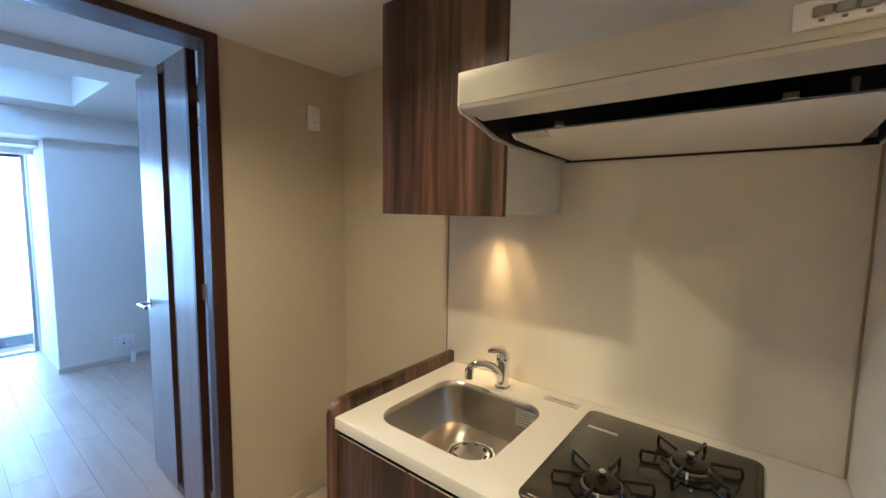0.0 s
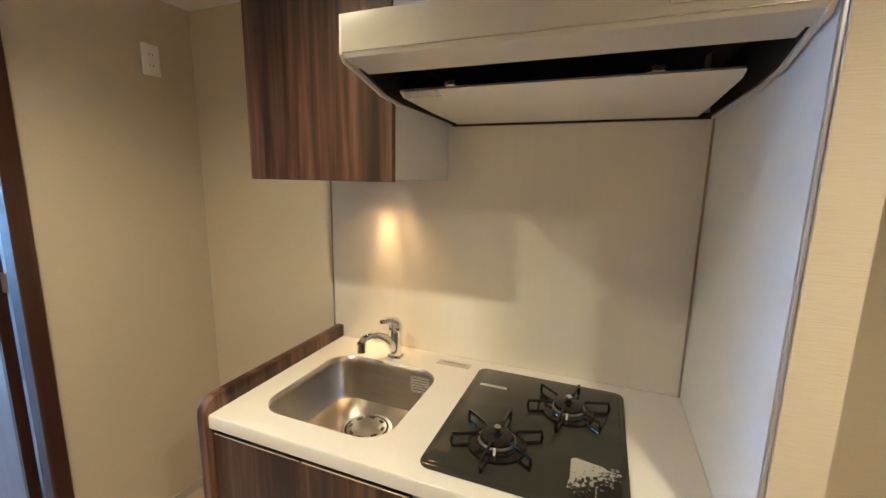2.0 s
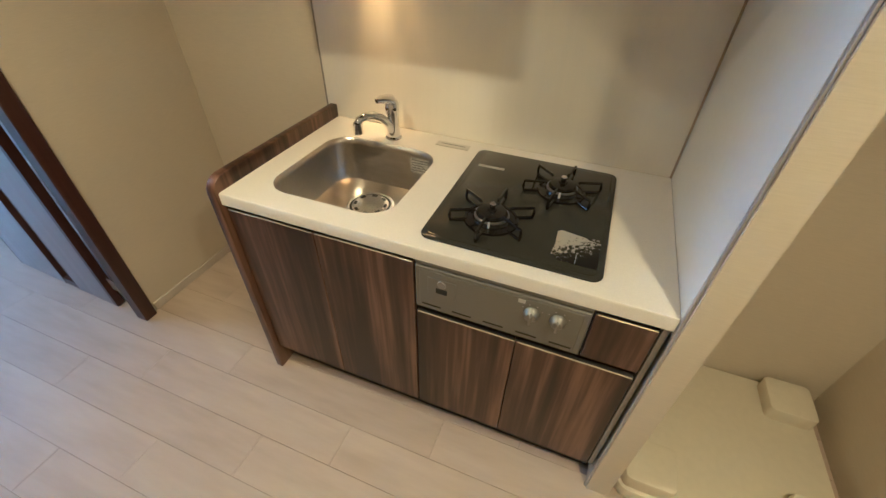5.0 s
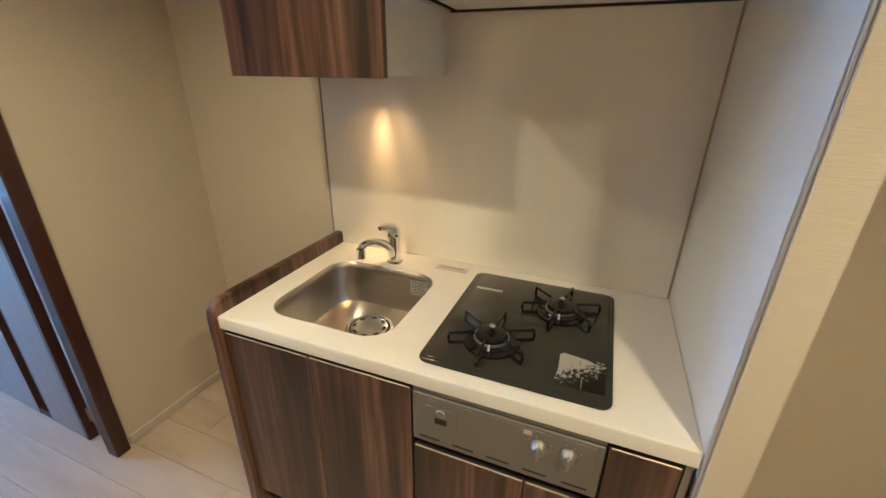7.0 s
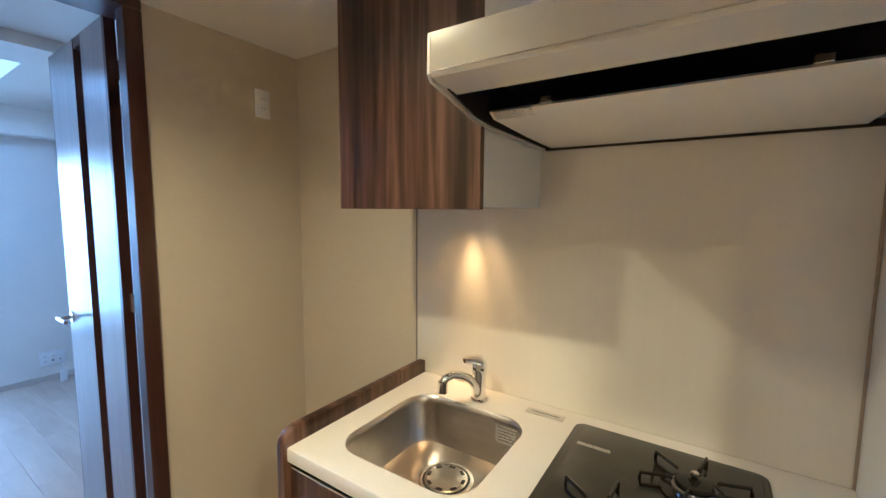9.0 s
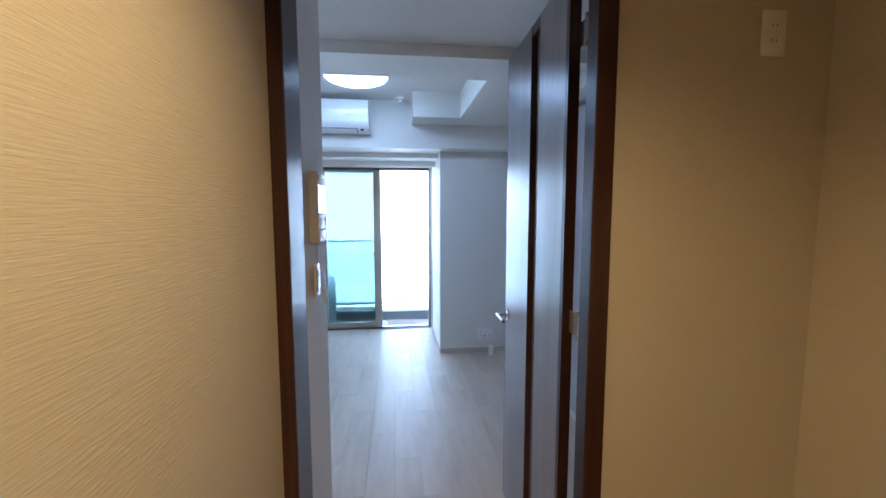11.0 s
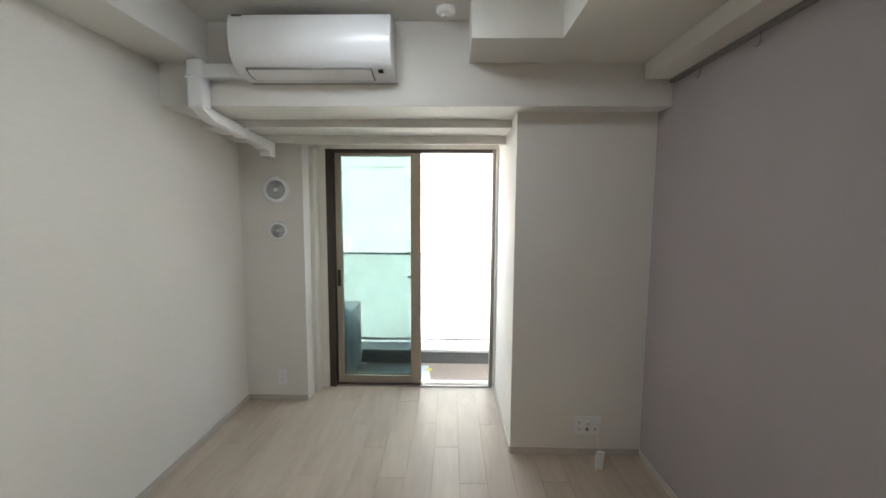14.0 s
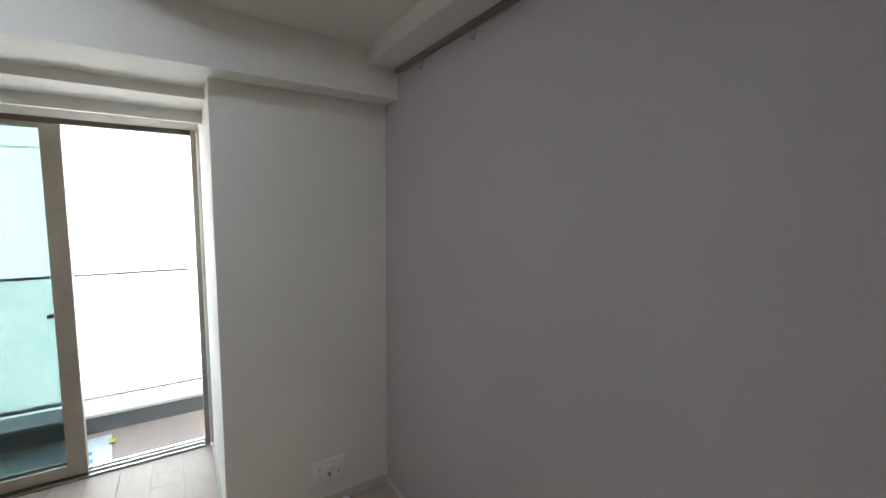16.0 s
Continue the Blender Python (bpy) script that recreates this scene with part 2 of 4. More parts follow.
FOIL_CUT = -0.25
FOIL = foil("worn_foil")
SEEGLASS = pane("window_glass", (0.555, 0.605, 0.596))
# Opaque pale colour stands in for the light seen in the door's glass.
SLITGLASS = shade("pale_reflection_glass", (0.52, 0.53, 0.52), 0.06, vary=0.01, spec=0.9, coat=1.0)
FROST = pane("frosted_balcony_glass", (0.915, 0.945, 0.94), haze=0.03)
CONCRETE = shade("painted_concrete", (0.60, 0.60, 0.58), 0.8, bump=0.4, vary=0.06, big=0.06)
BALCFLOOR = shade("balcony_vinyl", (0.36, 0.29, 0.24), 0.7, bump=0.2, vary=0.06, big=0.06, scale=(90, 20, 90))
CURB = shade("dark_waterproof_curb", (0.13, 0.14, 0.145), 0.7, vary=0.06, big=0.06, bump=0.2)
FACADE = shade("pale_rendered_facade", (0.78, 0.78, 0.775), 0.85, vary=0.02, big=0.02, bump=0.2, scale=(8, 8, 8))
SHEET = shade("pale_plastic_sheet", (0.55, 0.62, 0.62), 0.3, vary=0.12, scale=(30, 30, 30), bump=0.6)
BLUE = shade("blue_print", (0.08, 0.30, 0.45), 0.5, vary=0.1)
YELLOW = shade("yellow_print", (0.75, 0.62, 0.05), 0.5, vary=0.1)
LAMPGLOW = glow("lit_lamp_diffuser", (0.90, 0.95, 1.0), 2.5)
WARMGLOW = glow("lit_downlight", (1.0, 0.52, 0.2), 0.6)
PANPLASTIC = shade("ivory_pan_plastic", (0.74, 0.69, 0.55), 0.35, vary=0.02, big=0.02, bump=0.05)


# ---- mesh helpers ----
ORIGIN = {}


def fresh(name, bm, mat):
    me = bpy.data.meshes.new(name)
    bm.normal_update()
    bm.to_mesh(me)
    bm.free()
    if mat:
        me.materials.append(mat)
    return me


def smooth(me, on):
    if on:
        me.polygons.foreach_set("use_smooth", [True] * len(me.polygons))
        me.set_sharp_from_angle(angle=radians(35))


def thing(name, at, label, category, group="", kind=""):
    """An empty at the base of a thing, under which its parts go."""
    ob = new(name)
    ob.empty_display_size = 0.05
    ob.location = at
    ORIGIN[ob.name] = Vector(at)
    return tagged(ob, label, category, group, kind)


def part(name, bm, mat, parent, label="", soft=True):
    """One mesh under a thing or a part; bm is in world metres."""
    o = ORIGIN[parent.name]
    bmesh.ops.translate(bm, vec=-o, verts=bm.verts)
    me = fresh(name, bm, mat)
    smooth(me, soft)
    ob = new(name, me)
    ob.parent = parent
    ORIGIN[ob.name] = o
    return tagged(ob, label)


def solo(name, bm, mat, label="", category="", kind="", group="", soft=False):
    me = fresh(name, bm, mat)
    smooth(me, soft)
    ob = new(name, me)
    ORIGIN[ob.name] = Vector((0, 0, 0))
    return tagged(ob, label, category, group, kind)


def box(x0, x1, y0, y1, z0, z1, bevel=0.0, seg=1, bm=None):
    if bm is None:
        bm = bmesh.new()
    lo, hi = Vector((min(x0, x1), min(y0, y1), min(z0, z1))), Vector((max(x0, x1), max(y0, y1), max(z0, z1)))
    r = bmesh.ops.create_cube(bm, size=1, matrix=Matrix.LocRotScale((lo + hi) / 2, None, hi - lo))
    if bevel:
        es = {e for v in r["verts"] for e in v.link_edges}
        bmesh.ops.bevel(bm, geom=list(es), offset=bevel, segments=seg, profile=0.5, affect="EDGES")
    return bm


def prism(points, axis, a, b, bevel=0.0, bm=None):
    """A solid whose outline is given in the two axes other than axis (in x, y, z order), from a to b along axis."""
    if bm is None:
        bm = bmesh.new()

    def put(p, v):
        return {"x": (v, p[0], p[1]), "y": (p[0], v, p[1]), "z": (p[0], p[1], v)}[axis]
    one, two = [bm.verts.new(put(p, a)) for p in points], [bm.verts.new(put(p, b)) for p in points]
    n = len(points)
    fs = [bm.faces.new(one), bm.faces.new(two[::-1])]
    for i in range(n):
        fs.append(bm.faces.new((one[i], two[i], two[(i + 1) % n], one[(i + 1) % n])))
    bmesh.ops.recalc_face_normals(bm, faces=fs)
    if bevel:
        es = {e for f in fs[:2] for e in f.edges}
        bmesh.ops.bevel(bm, geom=list(es), offset=bevel, segments=2, profile=0.5, affect="EDGES")
    return bm


def rounded(cx, cy, hx, hy, r, n=8):
    """Points of a rounded rectangle."""
    pts = []
    for k, (sx, sy) in enumerate(((1, 1), (-1, 1), (-1, -1), (1, -1))):
        for i in range(n + 1):
            a = math.pi / 2 * (k + i / n)
            pts.append((cx + sx * (hx - r) + r * math.cos(a), cy + sy * (hy - r) + r * math.sin(a)))
    return pts


def disc(c, axis, r0, r1, length, seg=32, bm=None):
    """A cylinder or cone from c along the unit axis."""
    if bm is None:
        bm = bmesh.new()
    ax = Vector(axis).normalized()
    m = Matrix.Translation(Vector(c) + ax * length / 2) @ ax.to_track_quat("Z", "Y").to_matrix().to_4x4()
    bmesh.ops.create_cone(bm, cap_ends=True, segments=seg, radius1=r0, radius2=r1, depth=length, matrix=m)
    return bm


def tube(path, r, seg=12, bm=None, flat=1.0):
    """A round bar along a path of points; r is one radius or one for each point."""
    if bm is None:
        bm = bmesh.new()
    pts = [Vector(p) for p in path]
    rs = r if isinstance(r, (list, tuple)) else [r] * len(pts)
    rings, up = [], None
    for i, p in enumerate(pts):
        d = (pts[min(i + 1, len(pts) - 1)] - pts[max(i - 1, 0)]).normalized()
        if up is None:
            up = d.orthogonal().normalized()
        up = (up - d * up.dot(d)).normalized()
        side = d.cross(up)
        rings.append([bm.verts.new(p + (up * math.cos(2 * math.pi * k / seg) + side * flat * math.sin(2 * math.pi * k / seg)) * rs[i]) for k in range(seg)])
    for a, b in zip(rings, rings[1:]):
        for k in range(seg):
            bm.faces.new((a[k], a[(k + 1) % seg], b[(k + 1) % seg], b[k]))
    bm.faces.new(rings[0][::-1])
    bm.faces.new(rings[-1])
    bmesh.ops.recalc_face_normals(bm, faces=bm.faces)
    return bm


def lathe(c, axis, profile, seg=40, bm=None):
    """Turned shape: profile of (radius, distance along axis) from c."""
    if bm is None:
        bm = bmesh.new()
    m = Matrix.Translation(c) @ Vector(axis).normalized().to_track_quat("Z", "Y").to_matrix().to_4x4()
    rings = []
    for r, h in profile:
        if r < 1e-6:
            rings.append([bm.verts.new(m @ Vector((0, 0, h)))])
        else:
            rings.append([bm.verts.new(m @ Vector((r * math.cos(2 * math.pi * k / seg), r * math.sin(2 * math.pi * k / seg), h))) for k in range(seg)])
    for a, b in zip(rings, rings[1:]):
        for k in range(seg):
            q = (k + 1) % seg
            if len(a) == 1 and len(b) > 1:
                bm.faces.new((a[0], b[q], b[k]))
            elif len(b) == 1 and len(a) > 1:
                bm.faces.new((a[k], a[q], b[0]))
            elif len(a) > 1:
                bm.faces.new((a[k], a[q], b[q], b[k]))
    bmesh.ops.recalc_face_normals(bm, faces=bm.faces)
    return bm


def wallpiece(name, dims, mat, label):
    return solo(name, box(*dims), mat, label, "wall", "structure")


# ---- plan ----
KX0, KX1, KB, KC = -1.655, 1.16, 1.51, 2.20     # kitchen: door wall, niche wall, back wall, ceiling
RX, RC, RL, RR = -1.775, 2.50, -1.215, 1.55     # room: inner face of door wall, ceiling, side walls
LEFT = 0.012                                   # corridor side wall
OPEN0, OPEN1, OPENTOP = 0.048, 0.814, 2.163     # doorway

# ---- large structure: kitchen and hall ----
K = "cream woven wallpaper wall of the kitchen passage"
wallpiece("wall_kitchen_back", (KX0 - 0.12, KX1 + 0.1, KB, KB + 0.1, 0, 2.62), PAPER_K, K)
wallpiece("wall_door_right", (RX, KX0, 0.872, KB, 0, 2.62), PAPER_K, "cream wallpapered wall beside the room doorway")
wallpiece("wall_door_head", (RX, KX0, 0.0, 0.872, OPENTOP + 0.035, 2.62), PAPER_K, "wall strip over the room doorway")
wallpiece("wall_passage_side", (KX0 - 0.12, -0.62, LEFT - 0.1, LEFT, 0, 2.3), PAPER_K, "cream woven wallpaper wall of the narrow passage")
wallpiece("wall_hall_return", (-0.72, -0.62, -1.1, LEFT - 0.1, 0, 2.3), PAPER_K, "cream wallpapered return wall in the hall")
wallpiece("wall_hall_back", (-0.72, 2.3, -1.2, -1.1, 0, 2.3), PAPER_K, "cream wallpapered hall wall")
wallpiece("wall_hall_end", (2.2, 2.3, -1.1, 0.8, 0, 2.3), PAPER_K, "cream wallpapered wall at the end of the hall")
wallpiece("wall_niche_side", (KX1, KX1 + 0.1, 0.8, KB, 0, 2.3), PAPER_K, "cream wallpapered side wall of the washing machine niche")
wallpiece("wall_hall_front", (KX1 + 0.1, 2.3, 0.8, 0.9, 0, 2.3), PAPER_K, "cream wallpapered wall beside the niche")
wallpiece("wall_partition", (0.356, 0.424, 0.852, KB, 0, KC), PAPER_K, "thin cream wallpapered partition beside the kitchenette")
solo("ceiling_kitchen", box(KX0, 2.3, -1.2, KB, KC, KC + 0.1), PLASTER, "low cream papered kitchen ceiling", "ceiling", "structure")

# ---- large structure: room ----
wallpiece("wall_interphone", (-2.413, RX, RL - 0.1, 0.0, 0, 2.62), PAPER, "pale wallpapered closet wall beside the doorway")
wallpiece("wall_room_left", (-5.36, -2.3, RL - 0.1, RL, 0, 2.62), PAPER, "pale wallpapered side wall of the room")
wallpiece("wall_room_right", (-4.70, RX, RR, RR + 0.1, 0, 2.62), PAPER_GREY, "grey mauve accent wallpaper wall of the room")
wallpiece("wall_window_left", (-5.75, -5.36, RL - 0.1, -0.738, 0, 2.62), PAPER, "pale wallpapered pier beside the balcony door")
wallpiece("wall_pillar", (-5.75, -4.70, 0.752, RR + 0.1, 0, 2.62), PAPER, "pale wallpapered pillar beside the balcony door")
bm = box(-5.22, -5.19, -0.738, 0.752, 1.958, 2.62)
box(-5.635, -5.22, -0.738, 0.752, 2.06, 2.62, bm=bm)
box(-5.75, -5.635, -0.738, 0.752, 1.985, 2.62, bm=bm)
solo("wall_window_head", bm, PAPER, "pale lintel with curtain box over the balcony door", "wall", "structure")
wallpiece("wall_window_step", (-5.19, -4.905, RL, 0.752, 2.015, 2.62), PAPER, "pale stepped soffit in front of the balcony door")
wallpiece("wall_window_stub", (-5.36, -5.19, RL, -0.738, 1.99, 2.62), PAPER, "pale soffit corner over the pier")
wallpiece("wall_beam", (-4.905, -4.56, RL, RR, 2.062, 2.62), PAPER, "pale wallpapered beam over the balcony door")
solo("ceiling_room", box(-4.905, RX, RL, RR, RC, RC + 0.1), PLASTER, "pale papered room ceiling", "ceiling", "structure")
solo("ceiling_cross_beam", box(-3.19, -2.83, -0.937, RR, 2.283, RC), PLASTER, "dropped cross beam under the room ceiling", "ceiling", "structure")
solo("ceiling_entry", box(-2.83, RX, -0.937, RR, 2.345, RC), PLASTER, "lowered pale ceiling just inside the room doorway", "ceiling", "structure")
solo("ceiling_drop", prism([(-4.56, 0.466), (-4.235, 0.466), (-4.235, 0.88), (-3.19, 0.88), (-3.19, RR), (-4.56, RR)], "z", 2.283, RC, 0), PLASTER, "dropped ceiling box along the accent wall", "ceiling", "structure")
bm = box(-4.56, -2.83, 1.40, RR - 0.012, 2.20, 2.283)
solo("ceiling_rail_box", box(-2.83, RX, 1.40, RR - 0.012, 2.20, 2.345, bm=bm), PLASTER, "narrow ceiling box over the picture rail", "ceiling", "structure")
solo("ceiling_left_box", box(-4.56, -2.413, RL, -0.937, 2.285, RC), PLASTER, "pale ceiling box along the side wall", "ceiling", "structure")

# skirting
SK = "pale vinyl skirting board"
for dims in ((-5.352, -2.42, RL, RL + 0.008, 0, 0.045), (-4.692, RX, RR - 0.008, RR, 0, 0.045), (-4.70, -4.692, 0.752, RR - 0.008, 0, 0.045),
             (-5.36, -5.352, RL + 0.008, -0.738, 0, 0.045), (-5.6, -4.70, 0.744, 0.752, 0, 0.045), (-2.413, RX - 0.02, 0.0, 0.008, 0, 0.045),
             (KX0, KX0 + 0.008, 0.884, KB - 0.008, 0, 0.045), (KX0, -0.93, KB - 0.008, KB, 0, 0.045), (KX0, -0.62, LEFT, LEFT + 0.008, 0, 0.045),
             (-2.421, -2.413, RL + 0.008, 0.0, 0, 0.045)):
    solo("baseboard", box(*dims, 0.002), SKIRT, SK, "skirting", "structure")

# doorway frame, dark wood
doorway = thing("door_frame", (KX0, 0.84, 0), "dark brown wooden door frame of the room doorway", "door frame", kind="structure")
part("jamb", box(-1.69, -1.628, OPEN1, 0.869, 0, OPENTOP, 0.003), EDGE, doorway)
part("jamb", box(-1.79, -1.628, 0.004, OPEN0, 0, OPENTOP, 0.003), EDGE, doorway)
part("jamb", box(-1.79, -1.69, 0.872, 0.882, 0, OPENTOP, 0.003), EDGE, doorway)
part("head", box(-1.79, -1.628, 0.004, 0.869, OPENTOP, 2.198, 0.003), EDGE, doorway)

# ---- room door, standing open ----
door = thing("door_1", (-1.80, 0.845, 0), "pale grey ash-grain room door with glass slit, open", "door", kind="structure")
DY0, DY1, DT = 0.822, 0.856, 2.185
near = part("door_panel", box(-2.103, -1.846, DY0, DY1, 0.012, DT, 0.001), ASH, door, "pale grey ash-grain door panel")
far = part("door_panel", box(-2.568, -2.205, DY0, DY1, 0.012, DT, 0.001), ASH, door, "pale grey ash-grain door panel")
part("edge_strip", box(-1.846, -1.823, DY0 - 0.0005, DY1 + 0.0005, 0.012, DT), EDGE, near, "dark brown edge strip")
part("edge_strip", box(-2.106, -2.103, DY0 - 0.0005, DY1 + 0.0005, 0.012, DT), EDGE, near, "dark brown edge strip")
part("edge_strip", box(-2.205, -2.202, DY0 - 0.0005, DY1 + 0.0005, 0.012, DT), EDGE, far, "dark brown edge strip")
part("edge_strip", box(-2.571, -2.568, DY0 - 0.0005, DY1 + 0.0005, 0.012, DT), EDGE, far, "dark brown edge strip")
part("glass_slit", box(-2.202, -2.106, 0.846, 0.850, 0.05, DT - 0.04), SLITGLASS, door, "glass strip coloured pale for its reflections")
part("rail", box(-2.202, -2.106, DY0 + 0.002, DY1 - 0.002, 0.012, 0.05), EDGE, door, "dark brown bottom rail")
part("rail", box(-2.202, -2.106, DY0 + 0.002, DY1 - 0.002, DT - 0.04, DT), EDGE, door, "dark brown top rail")
for z in (0.14, 1.13, 1.99):
    hinge = part("hinge", box(-1.823, -1.70, 0.846, 0.850, z - 0.035, z + 0.035, 0.001), BRONZE if z < 1.9 else SATIN, door, "metal hinge plate")
    part("pin", disc((-1.765, 0.848, z - 0.045), (0, 0, 1), 0.006, 0.006, 0.09, 12), BRONZE if z < 1.9 else SATIN, hinge)
handle = part("door_handle", disc((-2.51, DY0, 0.972), (0, -1, 0), 0.026, 0.026, 0.008), SATIN, door, "satin steel lever handle")
part("neck", disc((-2.51, DY0 - 0.006, 0.972), (0, -1, 0), 0.0085, 0.0085, 0.045, 16), SATIN, handle)
part("lever", tube([(-2.522, DY0 - 0.052, 0.972), (-2.46, DY0 - 0.053, 0.972), (-2.395, DY0 - 0.052, 0.972)], 0.0095, 16), SATIN, handle)
part("door_handle", disc((-2.51, DY1, 0.972), (0, 1, 0), 0.026, 0.026, 0.008), SATIN, door, "satin steel lever handle")

door.rotation_euler.z = radians(-1.8)

# ---- balcony door ----
WX = -5.63
window = thing("window_1", (WX, 0.06, 0), "bronze aluminium balcony sliding door, half open", "window", kind="structure")
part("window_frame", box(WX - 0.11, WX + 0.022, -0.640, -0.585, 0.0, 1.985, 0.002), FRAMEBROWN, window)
part("window_frame", box(WX - 0.11, WX, 0.708, 0.735, 0.0, 1.985, 0.002), BRONZE, window)
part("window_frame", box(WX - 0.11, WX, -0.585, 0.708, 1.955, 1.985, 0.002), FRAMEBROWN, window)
sill = part("window_sill", box(WX - 0.11, WX, -0.585, 0.708, -0.03, 0.012, 0.002), SATIN, window, "pale aluminium sill track")
for x in (-0.035, -0.075):
    part("track", box(WX + x - 0.004, WX + x + 0.004, -0.585, 0.708, 0.012, 0.022), SATIN, sill)


part("sill_cover", box(WX - 0.05, WX + 0.004, -0.585, 0.130, 0.012, 0.0225, 0.001), FRAMEBROWN, window, "dark brown sill strip")


def sash(x, y0, y1, name="sash"):
    s = part(name, box(x - 0.03, x, y0, y0 + 0.050, 0.024, 1.97, 0.002), BRONZE, window, "bronze aluminium sliding sash")
    part("stile", box(x - 0.03, x, y1 - 0.085, y1, 0.024, 1.97, 0.002), BRONZE, s)
    part("rail", box(x - 0.028, x - 0.002, y0 + 0.050, y1 - 0.085, 0.024, 0.088, 0.002), BRONZE, s)
    part("rail", box(x - 0.028, x - 0.002, y0 + 0.050, y1 - 0.085, 1.935, 1.97, 0.002), BRONZE, s)
    g = part("pane", box(x - 0.018, x - 0.012, y0 + 0.050, y1 - 0.085, 0.088, 1.935), SEEGLASS, s, "greenish wired glass")
    g.visible_shadow = False
    return s


inner = sash(WX - 0.012, -0.574, 0.130)
sash(WX - 0.062, -0.585, 0.125)
part("latch", box(WX - 0.012, WX + 0.012, 0.020, 0.045, 0.935, 0.955, 0.003), BLACK, inner)
part("pull", box(WX - 0.012, WX - 0.004, -0.566, -0.540, 0.86, 1.0, 0.003), BLACK, inner)
for y0, y1 in ((-0.738, -0.70), (-0.70, -0.640)):
    d = 0.0 if y1 < -0.65 else 0.025
    solo("trim", box(-5.748, -5.50 if not d else -5.60, y0, y1, 0.0, 1.984, 0.002), WARMWHITE, "white window lining board", "trim", "structure")
solo("trim", box(-5.748, -5.57, 0.735, 0.7515, 0.046, 1.984, 0.002), WARMWHITE, "white window lining board", "trim", "structure")
solo("wall_sill", box(-5.75, -5.62, -0.738, 0.752, -0.10, -0.03), CONCRETE, "concrete threshold under the balcony door", "wall", "structure")

# ---- balcony and what lies beyond ----
solo("floor_balcony", box(-6.62, -5.75, -2.4, 2.6, -0.16, -0.10), BALCFLOOR, "brown vinyl balcony floor", "floor", "structure")
solo("wall_outside_left", box(-5.75, -5.5, -3.0, RL - 0.1, -0.5, 3.0), CONCRETE, "painted outside wall beside the balcony", "wall", "structure")
solo("wall_outside_right", box(-5.75, -5.5, RR + 0.1, 3.2, -0.5, 3.0), CONCRETE, "painted outside wall beside the balcony", "wall", "structure")
parapet = thing("balcony_railing", (-6.5, 0.1, -0.1), "frosted glass balcony railing on a low curb", "railing")
part("curb", box(-6.64, -6.42, -2.4, 2.6, -0.16, 0.02, 0.004), CURB, parapet, "dark grey curb")
part("coping", box(-6.66, -6.41, -2.4, 2.6, 0.02, 0.045, 0.004), CONCRETE, parapet, "pale coping")
part("top_rail", box(-6.545, -6.505, -2.4, 2.6, 1.03, 1.05, 0.003), SATIN, parapet, "pale metal top rail")
part("bottom_rail", box(-6.54, -6.51, -2.4, 2.6, 0.115, 0.14, 0.003), SATIN, parapet, "pale metal bottom rail")
for y in (-2.0, -0.85, 1.25, 2.4):
    part("post", box(-6.54, -6.51, y, y + 0.03, 0.045, 1.03, 0.002), SATIN, parapet)
for y in (-1.97, -0.82, 1.28):
    g = part("pane", box(-6.528, -6.520, y, min(y + 2.07 if y < 0 else y + 1.12, 2.4), 0.14, 1.03), FROST, parapet, "mint frosted glass")
    g.visible_shadow = False

unit = thing("outdoor_unit", (-6.06, -0.68, -0.10), "pale air conditioner outdoor unit on balcony floor", "air conditioner")
part("casing", box(-6.36, -5.80, -0.80, -0.535, -0.05, 0.565, 0.012, 2), WHITE, unit)
gr = part("fan_grille", disc((-6.05, -0.537, 0.27), (0, 1, 0), 0.225, 0.215, 0.014, 40), WHITE, unit, "round fan grille")
for r in (0.05, 0.09, 0.13, 0.17, 0.205):
    part("ring", lathe((-6.05, -0.522, 0.27), (0, 1, 0), [(r - 0.004, 0), (r, 0.005), (r + 0.004, 0)], 32), PALEPRINT, gr)
for x in (-6.28, -5.88):
    part("foot", box(x - 0.03, x + 0.03, -0.83, -0.47, -0.10, -0.05, 0.006), WHITE, unit)
sheet = bmesh.new()
bmesh.ops.create_grid(sheet, x_segments=24, y_segments=24, size=0.5, matrix=Matrix.Translation((-6.10, -0.12, -0.096)) @ Matrix.Rotation(radians(6), 4, "Z") @ Matrix.Diagonal((0.40, 0.60, 1, 1)))
for v in sheet.verts:
    v.co.z += 0.006 * (1 + noise.noise(v.co * 14))
mat_ob = solo("plastic_sheet", sheet, SHEET, "crumpled pale plastic sheet with blue print on balcony", "plastic sheet", soft=True)
for i, (x, y, s, mt) in enumerate(((-6.02, 0.02, 0.03, BLUE), (-6.08, 0.07, 0.022, BLUE), (-5.98, 0.09, 0.018, BLUE), (-6.05, -0.05, 0.015, BLUE), (-6.20, 0.175, 0.03, YELLOW))):
    m = part("print_mark", box(x - s, x + s, y - s * 0.6, y + s * 0.6, -0.081, -0.079), mt, mat_ob, "blue printed mark" if mt is BLUE else "yellow corner mark")

facade = thing("apartment_building", (-13.5, 0, -12), "pale rendered apartment building across the street", "building")
part("wall", box(-16, -13.5, -16, 16, -12, 5.2), FACADE, facade)
for z in (-6.4, -3.4, -0.4, 2.62):
    part("band_joint", box(-13.5, -13.47, -16, 16, z, z + 0.04), CONCRETE, facade)
solo("ground", box(-60, 40, -60, 60, -12.2, -12.0), CONCRETE, "grey paved ground far below", "ground", "structure")

# ---- kitchenette ----
CX0, CX1, CF, CT = -0.893, 0.348, 0.866, 0.85


def sink_outline(inset=0.0, r=0.085):
    return rounded(-0.598, 1.152, 0.208 - inset, 0.206 - inset, r - inset * 0.4, 8)


